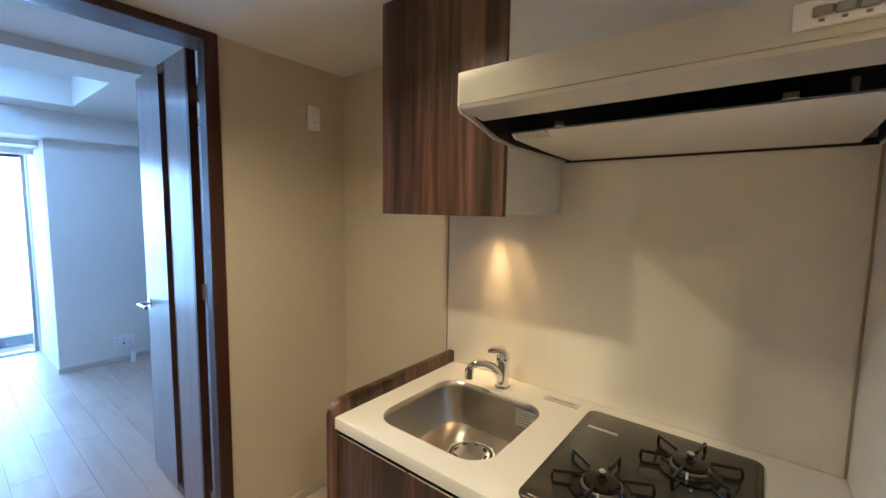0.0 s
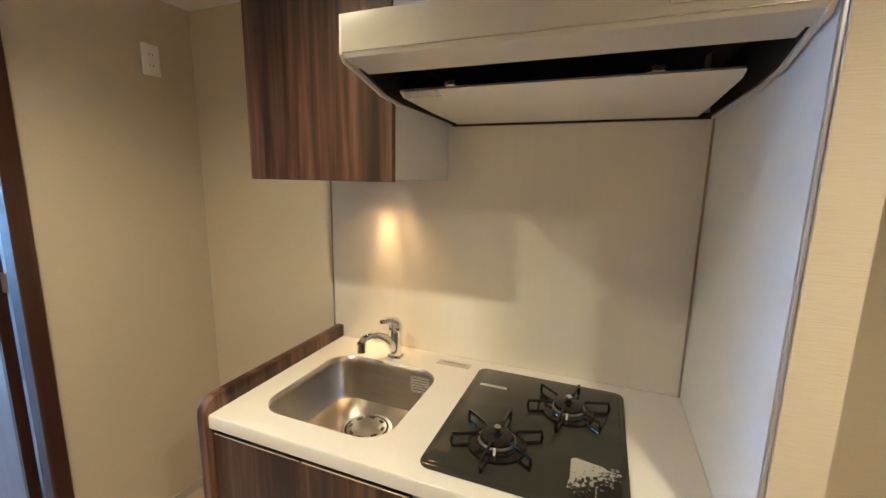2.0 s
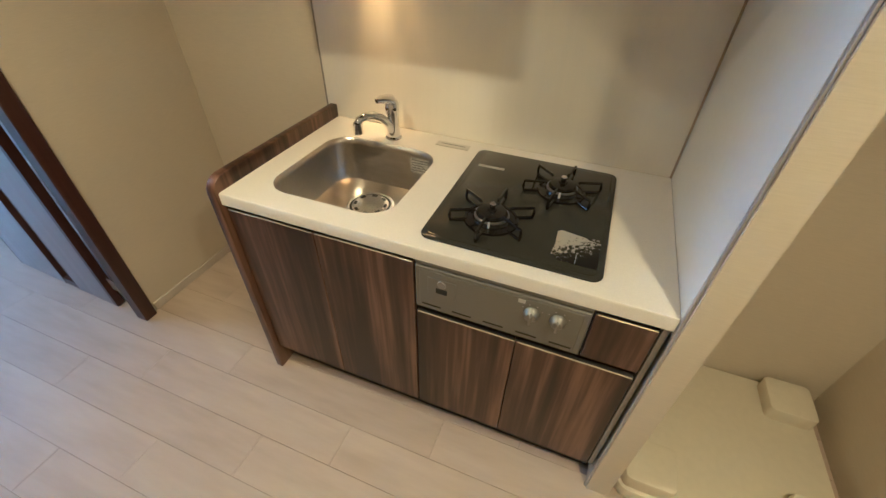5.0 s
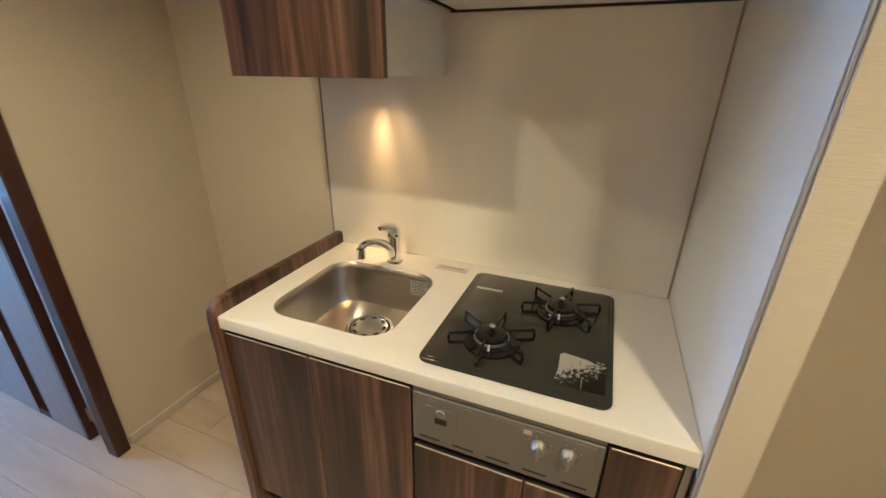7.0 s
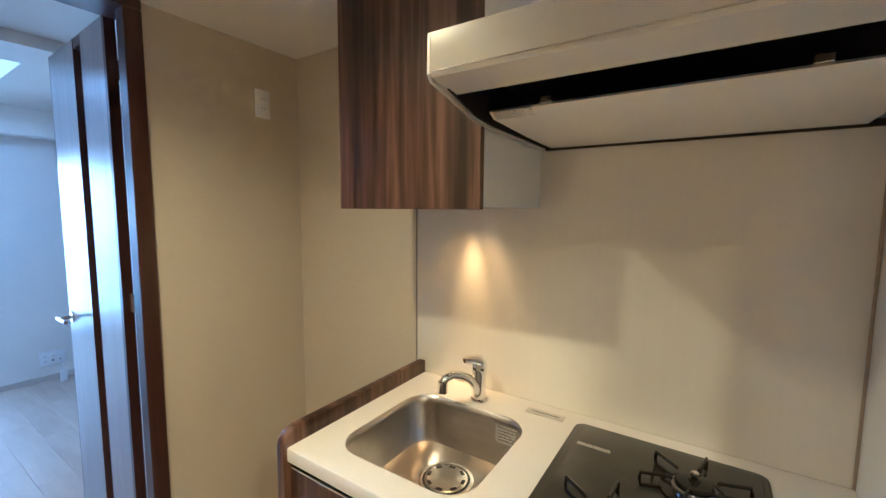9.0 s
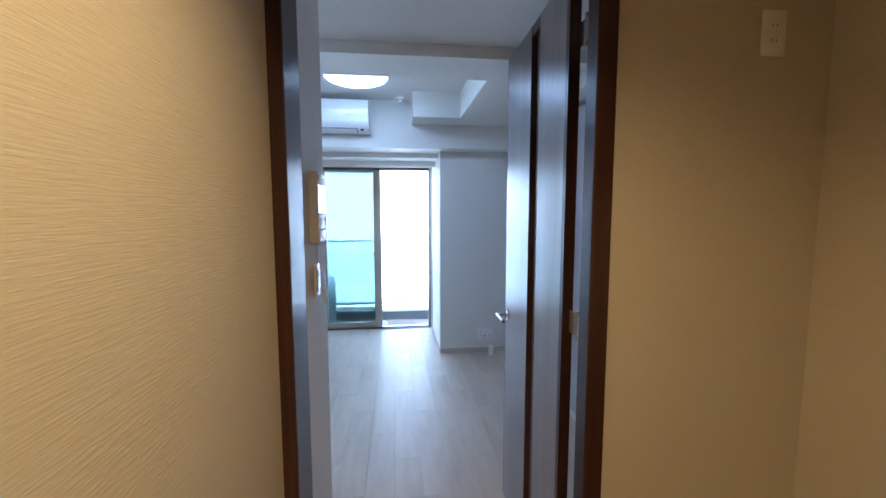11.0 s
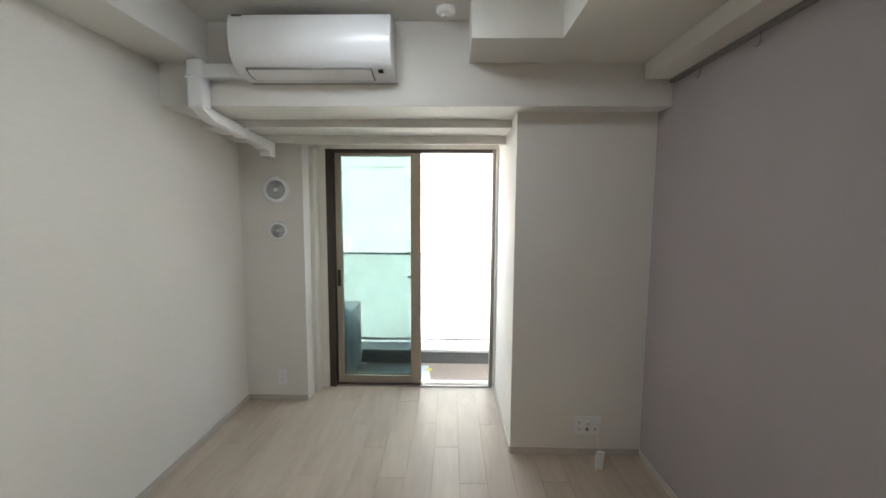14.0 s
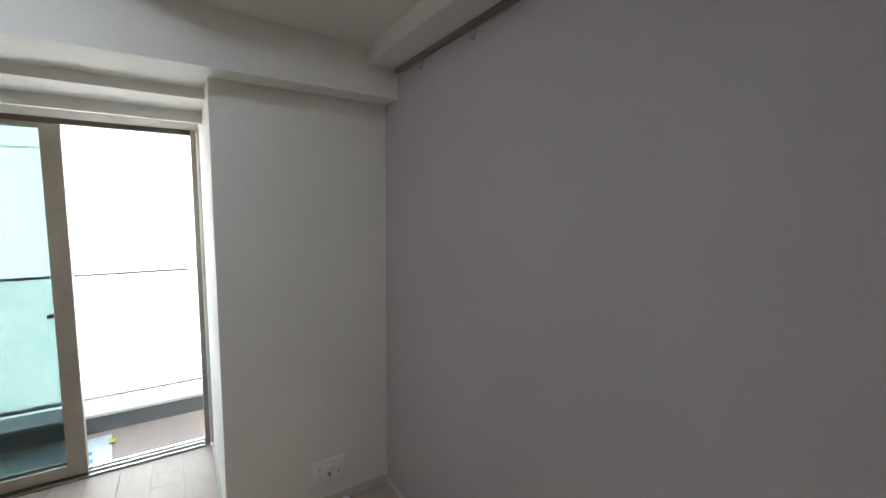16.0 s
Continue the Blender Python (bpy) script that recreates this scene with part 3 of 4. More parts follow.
def ring_between(bm, a, b):
    n = len(a)
    for i in range(n):
        bm.faces.new((a[i], a[(i + 1) % n], b[(i + 1) % n], b[i]))


# worktop with the sink opening cut through
worktop = thing("worktop", (-0.27, 1.18, CT - 0.038), "white resin kitchen worktop with sink cut-out", "worktop")
hole = sink_outline()
n = len(hole)
bm = bmesh.new()
edges = []
for loop in ([(CX0, CF), (CX1, CF), (CX1, 1.504), (CX0, 1.504)], hole):
    vs = [bm.verts.new((x, y, CT)) for x, y in loop]
    edges += [bm.edges.new((vs[i], vs[(i + 1) % len(vs)])) for i in range(len(vs))]
bmesh.ops.triangle_fill(bm, edges=edges, use_beauty=True)
grown = bmesh.ops.extrude_face_region(bm, geom=list(bm.faces))
bmesh.ops.translate(bm, vec=(0, 0, -0.038), verts=[v for v in grown["geom"] if isinstance(v, bmesh.types.BMVert)])
bmesh.ops.recalc_face_normals(bm, faces=bm.faces)
es = [e for e in bm.edges if all(abs(v.co.z - CT) < 1e-4 and abs(v.co.y - CF) < 1e-4 for v in e.verts)]
bmesh.ops.bevel(bm, geom=es, offset=0.004, segments=3, profile=0.5, affect="EDGES")
part("slab", bm, STONE, worktop)

# steel sink, hung under the opening
sink = thing("sink", (-0.598, 1.152, 0.66), "brushed stainless steel kitchen sink bowl", "sink")
bm = bmesh.new()
levels = ((0.0004, CT - 0.0015), (0.0010, CT - 0.03), (0.006, CT - 0.08), (0.012, CT - 0.135), (0.022, CT - 0.158), (0.045, CT - 0.170))
rings = [[bm.verts.new((x, y, z)) for x, y in sink_outline(i, 0.085)] for i, z in levels]
for a, b in zip(rings, rings[1:]):
    ring_between(bm, b, a)
low = rings[-1]
hub = [bm.verts.new((-0.598 + 0.075 * math.cos(2 * math.pi * (k + 0.5) / n), 1.20 + 0.075 * math.sin(2 * math.pi * (k + 0.5) / n), CT - 0.174)) for k in range(n)]
ring_between(bm, hub, low)
bm.faces.new(hub)
bmesh.ops.recalc_face_normals(bm, faces=bm.faces)
for f in bm.faces:
    f.normal_flip()
bowl = part("bowl", bm, STEEL, sink)
m = bowl.modifiers.new("wall", "SOLIDIFY")
m.thickness, m.offset = 0.0012, -1
DRAIN = (-0.598, 1.205, CT - 0.1735)
st = part("strainer", lathe(DRAIN, (0, 0, 1), [(0.083, 0), (0.084, 0.0045), (0.079, 0.0065), (0.073, 0.0055), (0.0715, 0.001)], 48), SATIN, sink, "steel drain flange")
part("shadow_ring", lathe(DRAIN, (0, 0, 1), [(0.072, 0.0012), (0.0715, 0.0022), (0.066, 0.0022), (0.0655, 0.0012)], 48), BLACK, st)
lid = part("drain_lid", lathe(DRAIN, (0, 0, 1), [(0.066, 0.001), (0.0665, 0.006), (0.063, 0.008), (0.052, 0.0085), (0.030, 0.0105), (0, 0.0115)], 48), SATIN, sink, "round steel drain lid")
for k in range(8):
    a = math.pi / 4 * k + 0.2
    part("slot", box(-0.608, -0.588, 1.201, 1.212, CT - 0.1656, CT - 0.1644, 0.0004), BLACK, lid).matrix_basis = Matrix.Translation((0, 0.053, 0)) @ Matrix.Rotation(a, 4, "Z")
lab = part("label", box(-0.50, -0.415, 1.3425, 1.3435, 0.765, 0.825), FILM, sink, "pale printed label")
for i in range(5):
    part("print_line", box(-0.494, -0.425 - 0.012 * (i % 3), 1.3418, 1.3424, 0.815 - i * 0.010, 0.818 - i * 0.010), PRINT, lab)

# tap
tap = thing("tap", (-0.60, 1.415, CT), "chrome single-lever kitchen tap at the sink", "tap")
body = part("body", lathe((-0.60, 1.415, CT), (0, 0, 1), [(0, 0), (0.030, 0.0), (0.029, 0.004), (0.0235, 0.008), (0.0225, 0.085), (0.0245, 0.095), (0.0245, 0.125), (0.019, 0.136), (0, 0.138)]), CHROME, tap)
spout = part("spout", tube([(-0.60, 1.408, CT + 0.028), (-0.606, 1.392, CT + 0.058), (-0.618, 1.366, CT + 0.088), (-0.632, 1.336, CT + 0.106), (-0.646, 1.308, CT + 0.110), (-0.656, 1.288, CT + 0.103), (-0.659, 1.281, CT + 0.092)], [0.0165, 0.016, 0.015, 0.014, 0.0135, 0.014, 0.0142], 18), CHROME, tap)
part("aerator", disc((-0.6595, 1.280, CT + 0.096), (-0.02, -0.04, -1), 0.0165, 0.0158, 0.036, 24), CHROME, spout, "chrome spout head")
part("nozzle", disc((-0.6602, 1.2785, CT + 0.064), (-0.02, -0.04, -1), 0.0115, 0.0105, 0.004, 20), BLACK, spout, "dark nozzle ring")
part("lever", tube([(-0.600, 1.413, CT + 0.136), (-0.606, 1.398, CT + 0.146), (-0.616, 1.372, CT + 0.150), (-0.624, 1.352, CT + 0.150)], [0.017, 0.0125, 0.0105, 0.006], 14, flat=1.5), CHROME, tap)

plate_ob = part("metal_plate", box(-0.436, -0.314, 1.420, 1.455, CT, CT + 0.0025, 0.001), PALEPRINT, worktop, "small grey metal plate")
part("print_line", box(-0.420, -0.33, 1.437, 1.441, CT + 0.0025, CT + 0.003), PRINT, plate_ob)

# side panel with guard
pts = [(0.855, 0.0), (1.505, 0.0), (1.505, 0.897), (0.905, 0.897)]
pts += [(0.905 - 0.05 * math.sin(a), 0.847 + 0.05 * math.cos(a)) for a in (0.4, 0.8, 1.2, 1.5708)]
base_a = thing("base_cabinet", (-0.58, 1.1, 0), "walnut sink base cabinet with two doors and end panel", "cabinet", "kitchen cabinets")
part("end_panel", prism(pts, "x", -0.925, CX0 - 0.001, 0.003), WALNUT, base_a, "walnut laminate end panel")

# base cabinets
FY = 0.873


def door_front(parent, x0, x1, z0, z1, strip, name="cabinet_door"):
    d = part(name, box(x0 + 0.0015, x1 - 0.0015, FY, FY + 0.018, z0, z1 - 0.004 * strip, 0.001), WALNUT, parent, "walnut laminate front")
    if strip:
        part("handle_strip", box(x0 + 0.006, x1 - 0.004, FY - 0.0025, FY + 0.0012, z1 - 0.0042, z1 - 0.0004, 0.0006), BRASS, d, "champagne metal edge pull")
        # Dark strip on the door top, drawn as the shade behind the pull.
        part("pull_shade", box(x0 + 0.003, x1 - 0.003, FY + 0.0014, FY + 0.017, z1 - 0.0038, z1 - 0.002), SHADOWGAP, d, "dark strip drawn as shade behind the pull")
    return d


def carcass(parent, x0, x1, z1):
    t = 0.015
    bm = box(x0, x0 + t, FY + 0.02, 1.49, 0.12, z1)
    box(x1 - t, x1, FY + 0.02, 1.49, 0.12, z1, bm=bm)
    box(x0 + t, x1 - t, FY + 0.02, 1.49, 0.12, 0.12 + t, bm=bm)
    box(x0 + t, x1 - t, 1.475, 1.49, 0.12 + t, z1, bm=bm)
    return part("body", bm, SHADOWGAP, parent, "cabinet carcass coloured dark as shade")


carcass(base_a, CX0, -0.272, 0.66)
part("rail", box(CX0, -0.272, FY + 0.02, FY + 0.035, 0.66, 0.812), SHADOWGAP, base_a, "recessed rail coloured dark as shade")
door_front(base_a, CX0 + 0.003, -0.583, 0.125, 0.797, 1)
door_front(base_a, -0.583, -0.272, 0.125, 0.797, 1)
base_b = thing("base_cabinet", (0.03, 1.1, 0), "walnut hob base cabinet with doors and drawer", "cabinet", "kitchen cabinets")
carcass(base_b, -0.270, 0.336, 0.62)
part("rail", box(-0.270, 0.336, FY + 0.02, FY + 0.035, 0.59, 0.64), SHADOWGAP, base_b, "recessed rail coloured dark as shade")
part("rail", box(0.186, 0.336, FY + 0.02, FY + 0.035, 0.64, 0.812), SHADOWGAP, base_b, "recessed rail coloured dark as shade")
door_front(base_b, -0.268, 0.025, 0.125, 0.612, 1)
door_front(base_b, 0.025, 0.328, 0.125, 0.612, 1)
door_front(base_b, 0.188, 0.328, 0.634, 0.795, 1, "drawer_front")
part("filler", box(0.331, 0.346, FY + 0.004, 1.4, 0.12, 0.810, 0.001), ALU, base_b, "grey side filler")
solo("kick_board", box(CX0, 0.346, 0.930, 0.945, 0, 0.12), BLACK, "dark kick board under the base cabinets", "kick board")

# grill and hob
hob = thing("gas_hob", (-0.045, 1.17, CT), "charcoal two-burner gas hob let into worktop", "hob")
top = part("hob_plate", prism(rounded(-0.045, 1.175, 0.230, 0.267, 0.028, 5), "z", CT + 0.0005, CT + 0.007, 0.003), HOBTOP, hob)
part("raised_edge", prism(rounded(-0.045, 1.175, 0.216, 0.253, 0.022, 5), "z", CT + 0.007, CT + 0.0085, 0.001), HOBTOP, top)


def burner(cx, cy, r, turn):
    z = CT + 0.0085
    b = part("burner", lathe((cx, cy, z), (0, 0, 1), [(0, 0), (0.072 * r, 0), (0.070 * r, 0.004), (0.050 * r, 0.006), (0.046 * r, 0.012), (0.043 * r, 0.012), (0.043 * r, 0.022), (0.0, 0.023)], 36), IRON, hob, "black gas burner ring")
    part("burner_cap", lathe((cx, cy, z + 0.020), (0, 0, 1), [(0.037 * r, 0), (0.040 * r, 0.004), (0.038 * r, 0.010), (0.02 * r, 0.013), (0, 0.0135)], 36), IRON, b)
    part("flame_ring", lathe((cx, cy, z + 0.013), (0, 0, 1), [(0.0440 * r, 0), (0.0475 * r, 0.002), (0.0475 * r, 0.005), (0.0430 * r, 0.008)], 36), GUNMETAL, b, "dull steel flame ring")
    sensor = part("sensor", lathe((cx, cy, z + 0.033), (0, 0, 1), [(0.0125, 0), (0.0115, 0.004), (0.007, 0.005), (0.007, 0.011)], 20), IRON, b, "black pan sensor sleeve")
    part("sensor_tip", lathe((cx, cy, z + 0.044), (0, 0, 1), [(0.0065, 0), (0.0085, 0.001), (0.0085, 0.007), (0.006, 0.0095), (0, 0.010)], 20), CHROME, sensor, "chrome sensor tip")
    part("igniter", disc((cx + 0.047 * r * math.cos(turn - 1.9), cy + 0.047 * r * math.sin(turn - 1.9), z + 0.004), (0, 0, 1), 0.0035, 0.003, 0.018, 12), WHITE, b, "white ceramic igniter")
    part("drip_ring", lathe((cx, cy, z), (0, 0, 1), [(0.074 * r, 0), (0.073 * r, 0.006), (0.066 * r, 0.006), (0.066 * r, 0)], 36), IRON, b)
    for k in range(6):
        a = turn + 2 * math.pi * k / 6
        c, s = math.cos(a), math.sin(a)

        def P(d, h):
            return (cx + c * d, cy + s * d, z + h)
        part("pan_support", tube([P(0.066, 0.004), P(0.112, 0.004), P(0.114, 0.018), P(0.112, 0.034), P(0.050, 0.034), P(0.046, 0.030)], [0.0042] * 6, 8), IRON, b, "black iron pan support arm")
    return b


burner(-0.118, 1.045, 1.0, 0.44)
burner(0.034, 1.262, 0.95, 0.33)
part("rating_label", box(-0.243, -0.157, 1.318, 1.332, CT + 0.0085, CT + 0.009), FILM, top, "pale rating label")
st = part("sticker", prism([(0.056, 0.966), (0.070, 0.960), (0.072, 0.947), (0.168, 0.947), (0.168, 1.050), (0.140, 1.054), (0.128, 1.062), (0.068, 1.072), (0.058, 1.064), (0.060, 1.004)], "z", CT + 0.0085, CT + 0.0091), FOIL, top, "half-peeled silver and black sticker")
part("fold", box(0.115, 0.1165, 0.948, 0.992, CT + 0.0091, CT + 0.0094), FILM, st)
for x, w in ((0.146, 0.007), (0.156, 0.008)):
    part("sticker_mark", box(x, x + w, 1.057, 1.065, CT + 0.0085, CT + 0.0090), PRINT, top)

grill = thing("grill_unit", (-0.04, 0.9, 0.637), "grey metal fish grill unit under the hob", "grill")
face = part("front_panel", box(-0.266, 0.184, 0.868, 0.90, 0.637, 0.792, 0.003), GRILL, grill)
part("top_bar", box(-0.266, 0.184, 0.871, 0.90, 0.795, 0.809, 0.002), GRILL, grill)
part("inset", box(-0.252, 0.168, 0.8655, 0.868, 0.652, 0.785, 0.001), GRILL, face)
win = part("battery_cover", box(-0.228, -0.148, 0.8635, 0.8655, 0.700, 0.765, 0.001), GRILL, face)
part("finger_slot", box(-0.204, -0.172, 0.862, 0.8637, 0.715, 0.733, 0.001), BLACK, win)
part("catch", disc((-0.188, 0.8638, 0.748), (0, -1, 0), 0.013, 0.011, 0.003, 20), KNOB, win)
for i in range(5):
    x = -0.245 + i * 0.088
    part("vent_slot", box(x, x + 0.055, 0.8648, 0.866, 0.656, 0.661), BLACK, face)
for x in (0.050, 0.114):
    kn = part("knob", lathe((x, 0.8655, 0.742), (0, -1, 0), [(0.0205, 0), (0.0205, 0.005), (0.0185, 0.008), (0.0165, 0.010), (0.0150, 0.016), (0.012, 0.019), (0, 0.0195)], 28), KNOB, face, "silver control knob")
    part("grip", box(x - 0.0032, x + 0.0032, 0.836, 0.850, 0.728, 0.757, 0.0016, 2), KNOB, kn)
    for k in range(4):
        a = 0.5 + k * 0.7
        part("dot", disc((x + 0.028 * math.cos(a), 0.8655, 0.742 + 0.028 * math.sin(a)), (0, -1, 0), 0.0014, 0.0014, 0.0008, 8), PALEPRINT, face)
part("badge", box(0.012, 0.030, 0.8645, 0.8656, 0.768, 0.780), PALEPRINT, face)

# wall panels behind the worktop
back = thing("splashback", (-0.29, 1.508, CT), "beige satin enamel splashback behind sink and hob", "splashback")
part("panel", box(-0.934, 0.346, 1.505, 1.5096, CT + 0.0005, KC), PANEL, back)
part("edge_trim", box(-0.941, -0.9345, 1.503, 1.5096, CT, 1.52, 0.001), ALU, back, "thin grey metal trim")
part("edge_trim", box(0.343, 0.3492, 1.500, 1.5045, CT, KC, 0.001), TRIM, back, "thin bronze metal trim")
flank = thing("side_splashback", (0.352, 1.2, 0), "glossy white side splashback with grey trim", "splashback")
part("panel", box(0.3495, 0.3555, 0.868, 1.5045, CT - 0.06, KC), GLOSSWHITE, flank)
part("edge_trim", box(0.3495, 0.356, 0.858, 0.8675, 0, KC, 0.001), TRIMGREY, flank, "thin grey aluminium trim")

# wall cabinet
cab = thing("wall_cabinet", (-0.68, 1.3, 1.50), "walnut wall cabinet hung over the sink", "cabinet", "kitchen cabinets")
bm = box(-0.923, -0.905, 1.122, 1.503, 1.503, KC)
box(-0.905, -0.453, 1.122, 1.503, 1.503, 1.518, bm=bm)
part("body", bm, WALNUT, cab)
part("side", box(-0.453, -0.437, 1.118, 1.503, 1.503, KC, 0.0008), GLOSSWHITE, cab, "pale grey cabinet side")
part("cabinet_door", box(-0.916, -0.438, 1.098, 1.117, 1.498, KC, 0.0012), WALNUT, cab, "walnut laminate door")
part("edge", box(-0.9245, -0.917, 1.100, 1.122, 1.498, KC, 0.001), WALNUT, cab, "walnut laminate edge")

strip = thing("under_cabinet_lamp", (-0.68, 1.39, 1.497), "small recessed lit lamp under the wall cabinet", "lamp")
part("trim_ring", lathe((-0.68, 1.39, 1.503), (0, 0, -1), [(0.030, 0), (0.030, 0.002), (0.024, 0.003), (0.023, 0.0)], 28), WHITE, strip)
part("lens", disc((-0.68, 1.39, 1.503), (0, 0, -1), 0.022, 0.022, 0.001, 28), WARMGLOW, strip)
under = lamp("under_cabinet_beam", "SPOT", look((-0.68, 1.452, 1.499), (-0.68, 1.505, 1.16)), 1.8, (1.0, 0.42, 0.07), 0.03)
under.data.spot_size, under.data.spot_blend = radians(38), 1.0
spill = lamp("under_cabinet_spill", "SPOT", look((-0.68, 1.38, 1.499), (-0.68, 1.42, 0)), 0.55, (1.0, 0.41, 0.065), 0.03)
spill.data.spot_size, spill.data.spot_blend = radians(125), 1.0

# range hood
hood = thing("range_hood", (-0.04, 1.2, 1.685), "silver slim range hood with pale visor plate", "range hood")
side = [(0.864, 1.822), (0.862, 1.748), (0.872, 1.735), (0.93, 1.722), (1.02, 1.697), (1.12, 1.688), (1.503, 1.684), (1.503, 1.87), (1.12, 1.87)]
for x0, x1 in ((-0.427, -0.419), (0.337, 0.345)):
    part("side_skirt", prism(side, "x", x0, x1, 0.001), HOODSILVER, hood)
part("front", prism([(0.864, 1.822), (0.862, 1.752), (0.867, 1.742), (0.950, 1.7295), (0.953, 1.740), (0.878, 1.754), (0.878, 1.812), (1.12, 1.858), (1.12, 1.87)], "x", -0.419, 0.337), HOODSILVER, hood)
# Side plates, cavity sheet and rear lip inside the hood are matt black.
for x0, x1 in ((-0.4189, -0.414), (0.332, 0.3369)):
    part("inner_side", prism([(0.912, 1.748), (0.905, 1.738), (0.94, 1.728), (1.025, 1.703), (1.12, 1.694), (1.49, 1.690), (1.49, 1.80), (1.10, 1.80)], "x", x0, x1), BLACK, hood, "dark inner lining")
part("cavity", prism([(0.905, 1.75), (1.10, 1.80), (1.503, 1.80), (1.503, 1.805), (1.10, 1.805), (0.905, 1.755)], "x", -0.419, 0.337), BLACK, hood, "matt black sheet above the visor plate")
part("crease", box(-0.419, 0.337, 0.8605, 0.863, 1.7500, 1.7522, 0.0005), SATIN, hood, "bright pressed crease line")
part("visor_plate", prism([(1.075, 1.722), (1.068, 1.716), (1.09, 1.704), (1.30, 1.694), (1.490, 1.690), (1.490, 1.698), (1.09, 1.714)], "x", -0.402, 0.305, 0.002), WARMWHITE, hood, "pale air guide plate")
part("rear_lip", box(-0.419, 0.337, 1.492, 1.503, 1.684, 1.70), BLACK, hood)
for x in (-0.27, 0.16):
    part("clip", box(x - 0.012, x + 0.012, 1.066, 1.076, 1.721, 1.734, 0.001), SATIN, hood)
part("clip_pin", disc((0.245, 1.08, 1.722), (0, 0, 1), 0.008, 0.008, 0.025, 12), SATIN, hood)
caution = part("caution_label", prism([(1.0680, 1.7150), (1.0895, 1.7030), (1.0893, 1.7026), (1.0677, 1.7146)], "x", -0.393, -0.300), FILM, hood, "pale caution label")
for x in (-0.385, -0.362, -0.330):
    part("print_line", prism([(1.0715, 1.7124), (1.0860, 1.7044), (1.0858, 1.7040), (1.0713, 1.7120)], "x", x, x + 0.010), PALEPRINT, caution)
part("sticker", box(-0.418, -0.4165, 1.0, 1.10, 1.702, 1.715), PALEPRINT, hood)
sw = part("switch_plate", box(0.150, 0.298, 0.857, 0.864, 1.767, 1.803, 0.002), WARMWHITE, hood, "ivory push-button plate")
for i in range(5):
    x = 0.170 + i * 0.0225
    part("push_button", box(x, x + 0.021, 0.851, 0.858, 1.780, 1.793, 0.002), KNOB, sw)
    part("print_mark", box(x + 0.007, x + 0.013, 0.8562, 0.8572, 1.773, 1.777), PRINT, sw)
part("cover_panel", box(-0.4365, 0.3485, 1.105, 1.12, 1.862, KC), GLOSSWHITE, hood, "pale cover panel")

# wall switch on the door wall
def plate(name, c, w, h, face_axis, label, depth=0.008):
    """A wall plate centred on c; face_axis is 'x' (faces +x) or 'y' (faces +y)."""
    t = thing(name, c, label, "wall plate")
    if face_axis == "x":
        p = part("cover_plate", box(c[0], c[0] + depth, c[1] - w / 2, c[1] + w / 2, c[2] - h / 2, c[2] + h / 2, 0.003, 2), WHITE, t)
    else:
        p = part("cover_plate", box(c[0] - w / 2, c[0] + w / 2, c[1], c[1] + depth, c[2] - h / 2, c[2] + h / 2, 0.003, 2), WHITE, t)
    return t, p


t, p = plate("blank_outlet", (KX0, 1.322, 1.955), 0.070, 0.120, "x", "white outlet plate high on the kitchen wall")
for z in (1.935, 1.975):
    for y in (1.3155, 1.3285):
        part("slot", box(KX0 + 0.0075, KX0 + 0.0085, y - 0.0012, y + 0.0012, z - 0.004, z + 0.004), PRINT, p)

# washing machine pan in the niche
pan = thing("washing_machine_pan", (0.78, 1.18, 0), "ivory plastic washing machine pan in niche", "drip pan")
bm = prism(rounded(0.775, 1.185, 0.335, 0.315, 0.04, 5), "z", 0, 0.055, 0.006)
part("tray", bm, PANPLASTIC, pan)
for x, y in ((1.02, 1.41), (0.53, 1.41), (1.02, 0.96), (0.53, 0.96)):
    part("raised_foot", prism(rounded(x, y, 0.078, 0.078, 0.022, 4), "z", 0.05, 0.115, 0.01), PANPLASTIC, pan)

# recessed downlights
for c in ((-0.868, 0.437), (0.68, 0.08)):
    d = thing("downlight", (*c, KC - 0.012), "small round recessed ceiling downlight, lit", "downlight", "hall downlights")
    part("trim_ring", lathe((*c, KC), (0, 0, -1), [(0.055, 0), (0.055, 0.004), (0.046, 0.005), (0.044, 0.001), (0.044, 0)], 32), WHITE, d)
    part("lens", disc((*c, KC), (0, 0, -1), 0.043, 0.043, 0.002, 32), WARMGLOW, d)

# ---- interphone wall ----
ip = thing("interphone", (-2.19, 0, 1.36), "white wall interphone with dark screen", "interphone")
ib = part("body", box(-2.277, -2.102, 0.0, 0.027, 1.362, 1.620, 0.004, 2), WARMWHITE, ip)
fp = part("face_plate", box(-2.275, -2.104, 0.0265, 0.0305, 1.408, 1.618, 0.002, 2), WARMWHITE, ip, "ivory face plate")
part("screen", box(-2.267, -2.111, 0.0300, 0.0312, 1.470, 1.572, 0.0006), SCREEN, ip, "dark glossy screen")
part("bezel", box(-2.1108, -2.106, 0.0300, 0.0322, 1.464, 1.577, 0.0008), PALEHALO, fp, "screen bezel coloured pale as an edge highlight")
part("bezel", box(-2.272, -2.2672, 0.0300, 0.0318, 1.464, 1.577, 0.0008), WARMWHITE, fp)
# Bright edge of the body, put in as a pale strip.
part("edge_halo", box(-2.2785, -2.2755, 0.020, 0.0308, 1.375, 1.560, 0.001), PALEHALO, ip, "pale strip drawn as a bright edge halo")
flap = part("lower_flap", box(-2.274, -2.106, 0.0265, 0.0318, 1.365, 1.4055, 0.002, 2), WARMWHITE, ip, "ivory lower button flap")
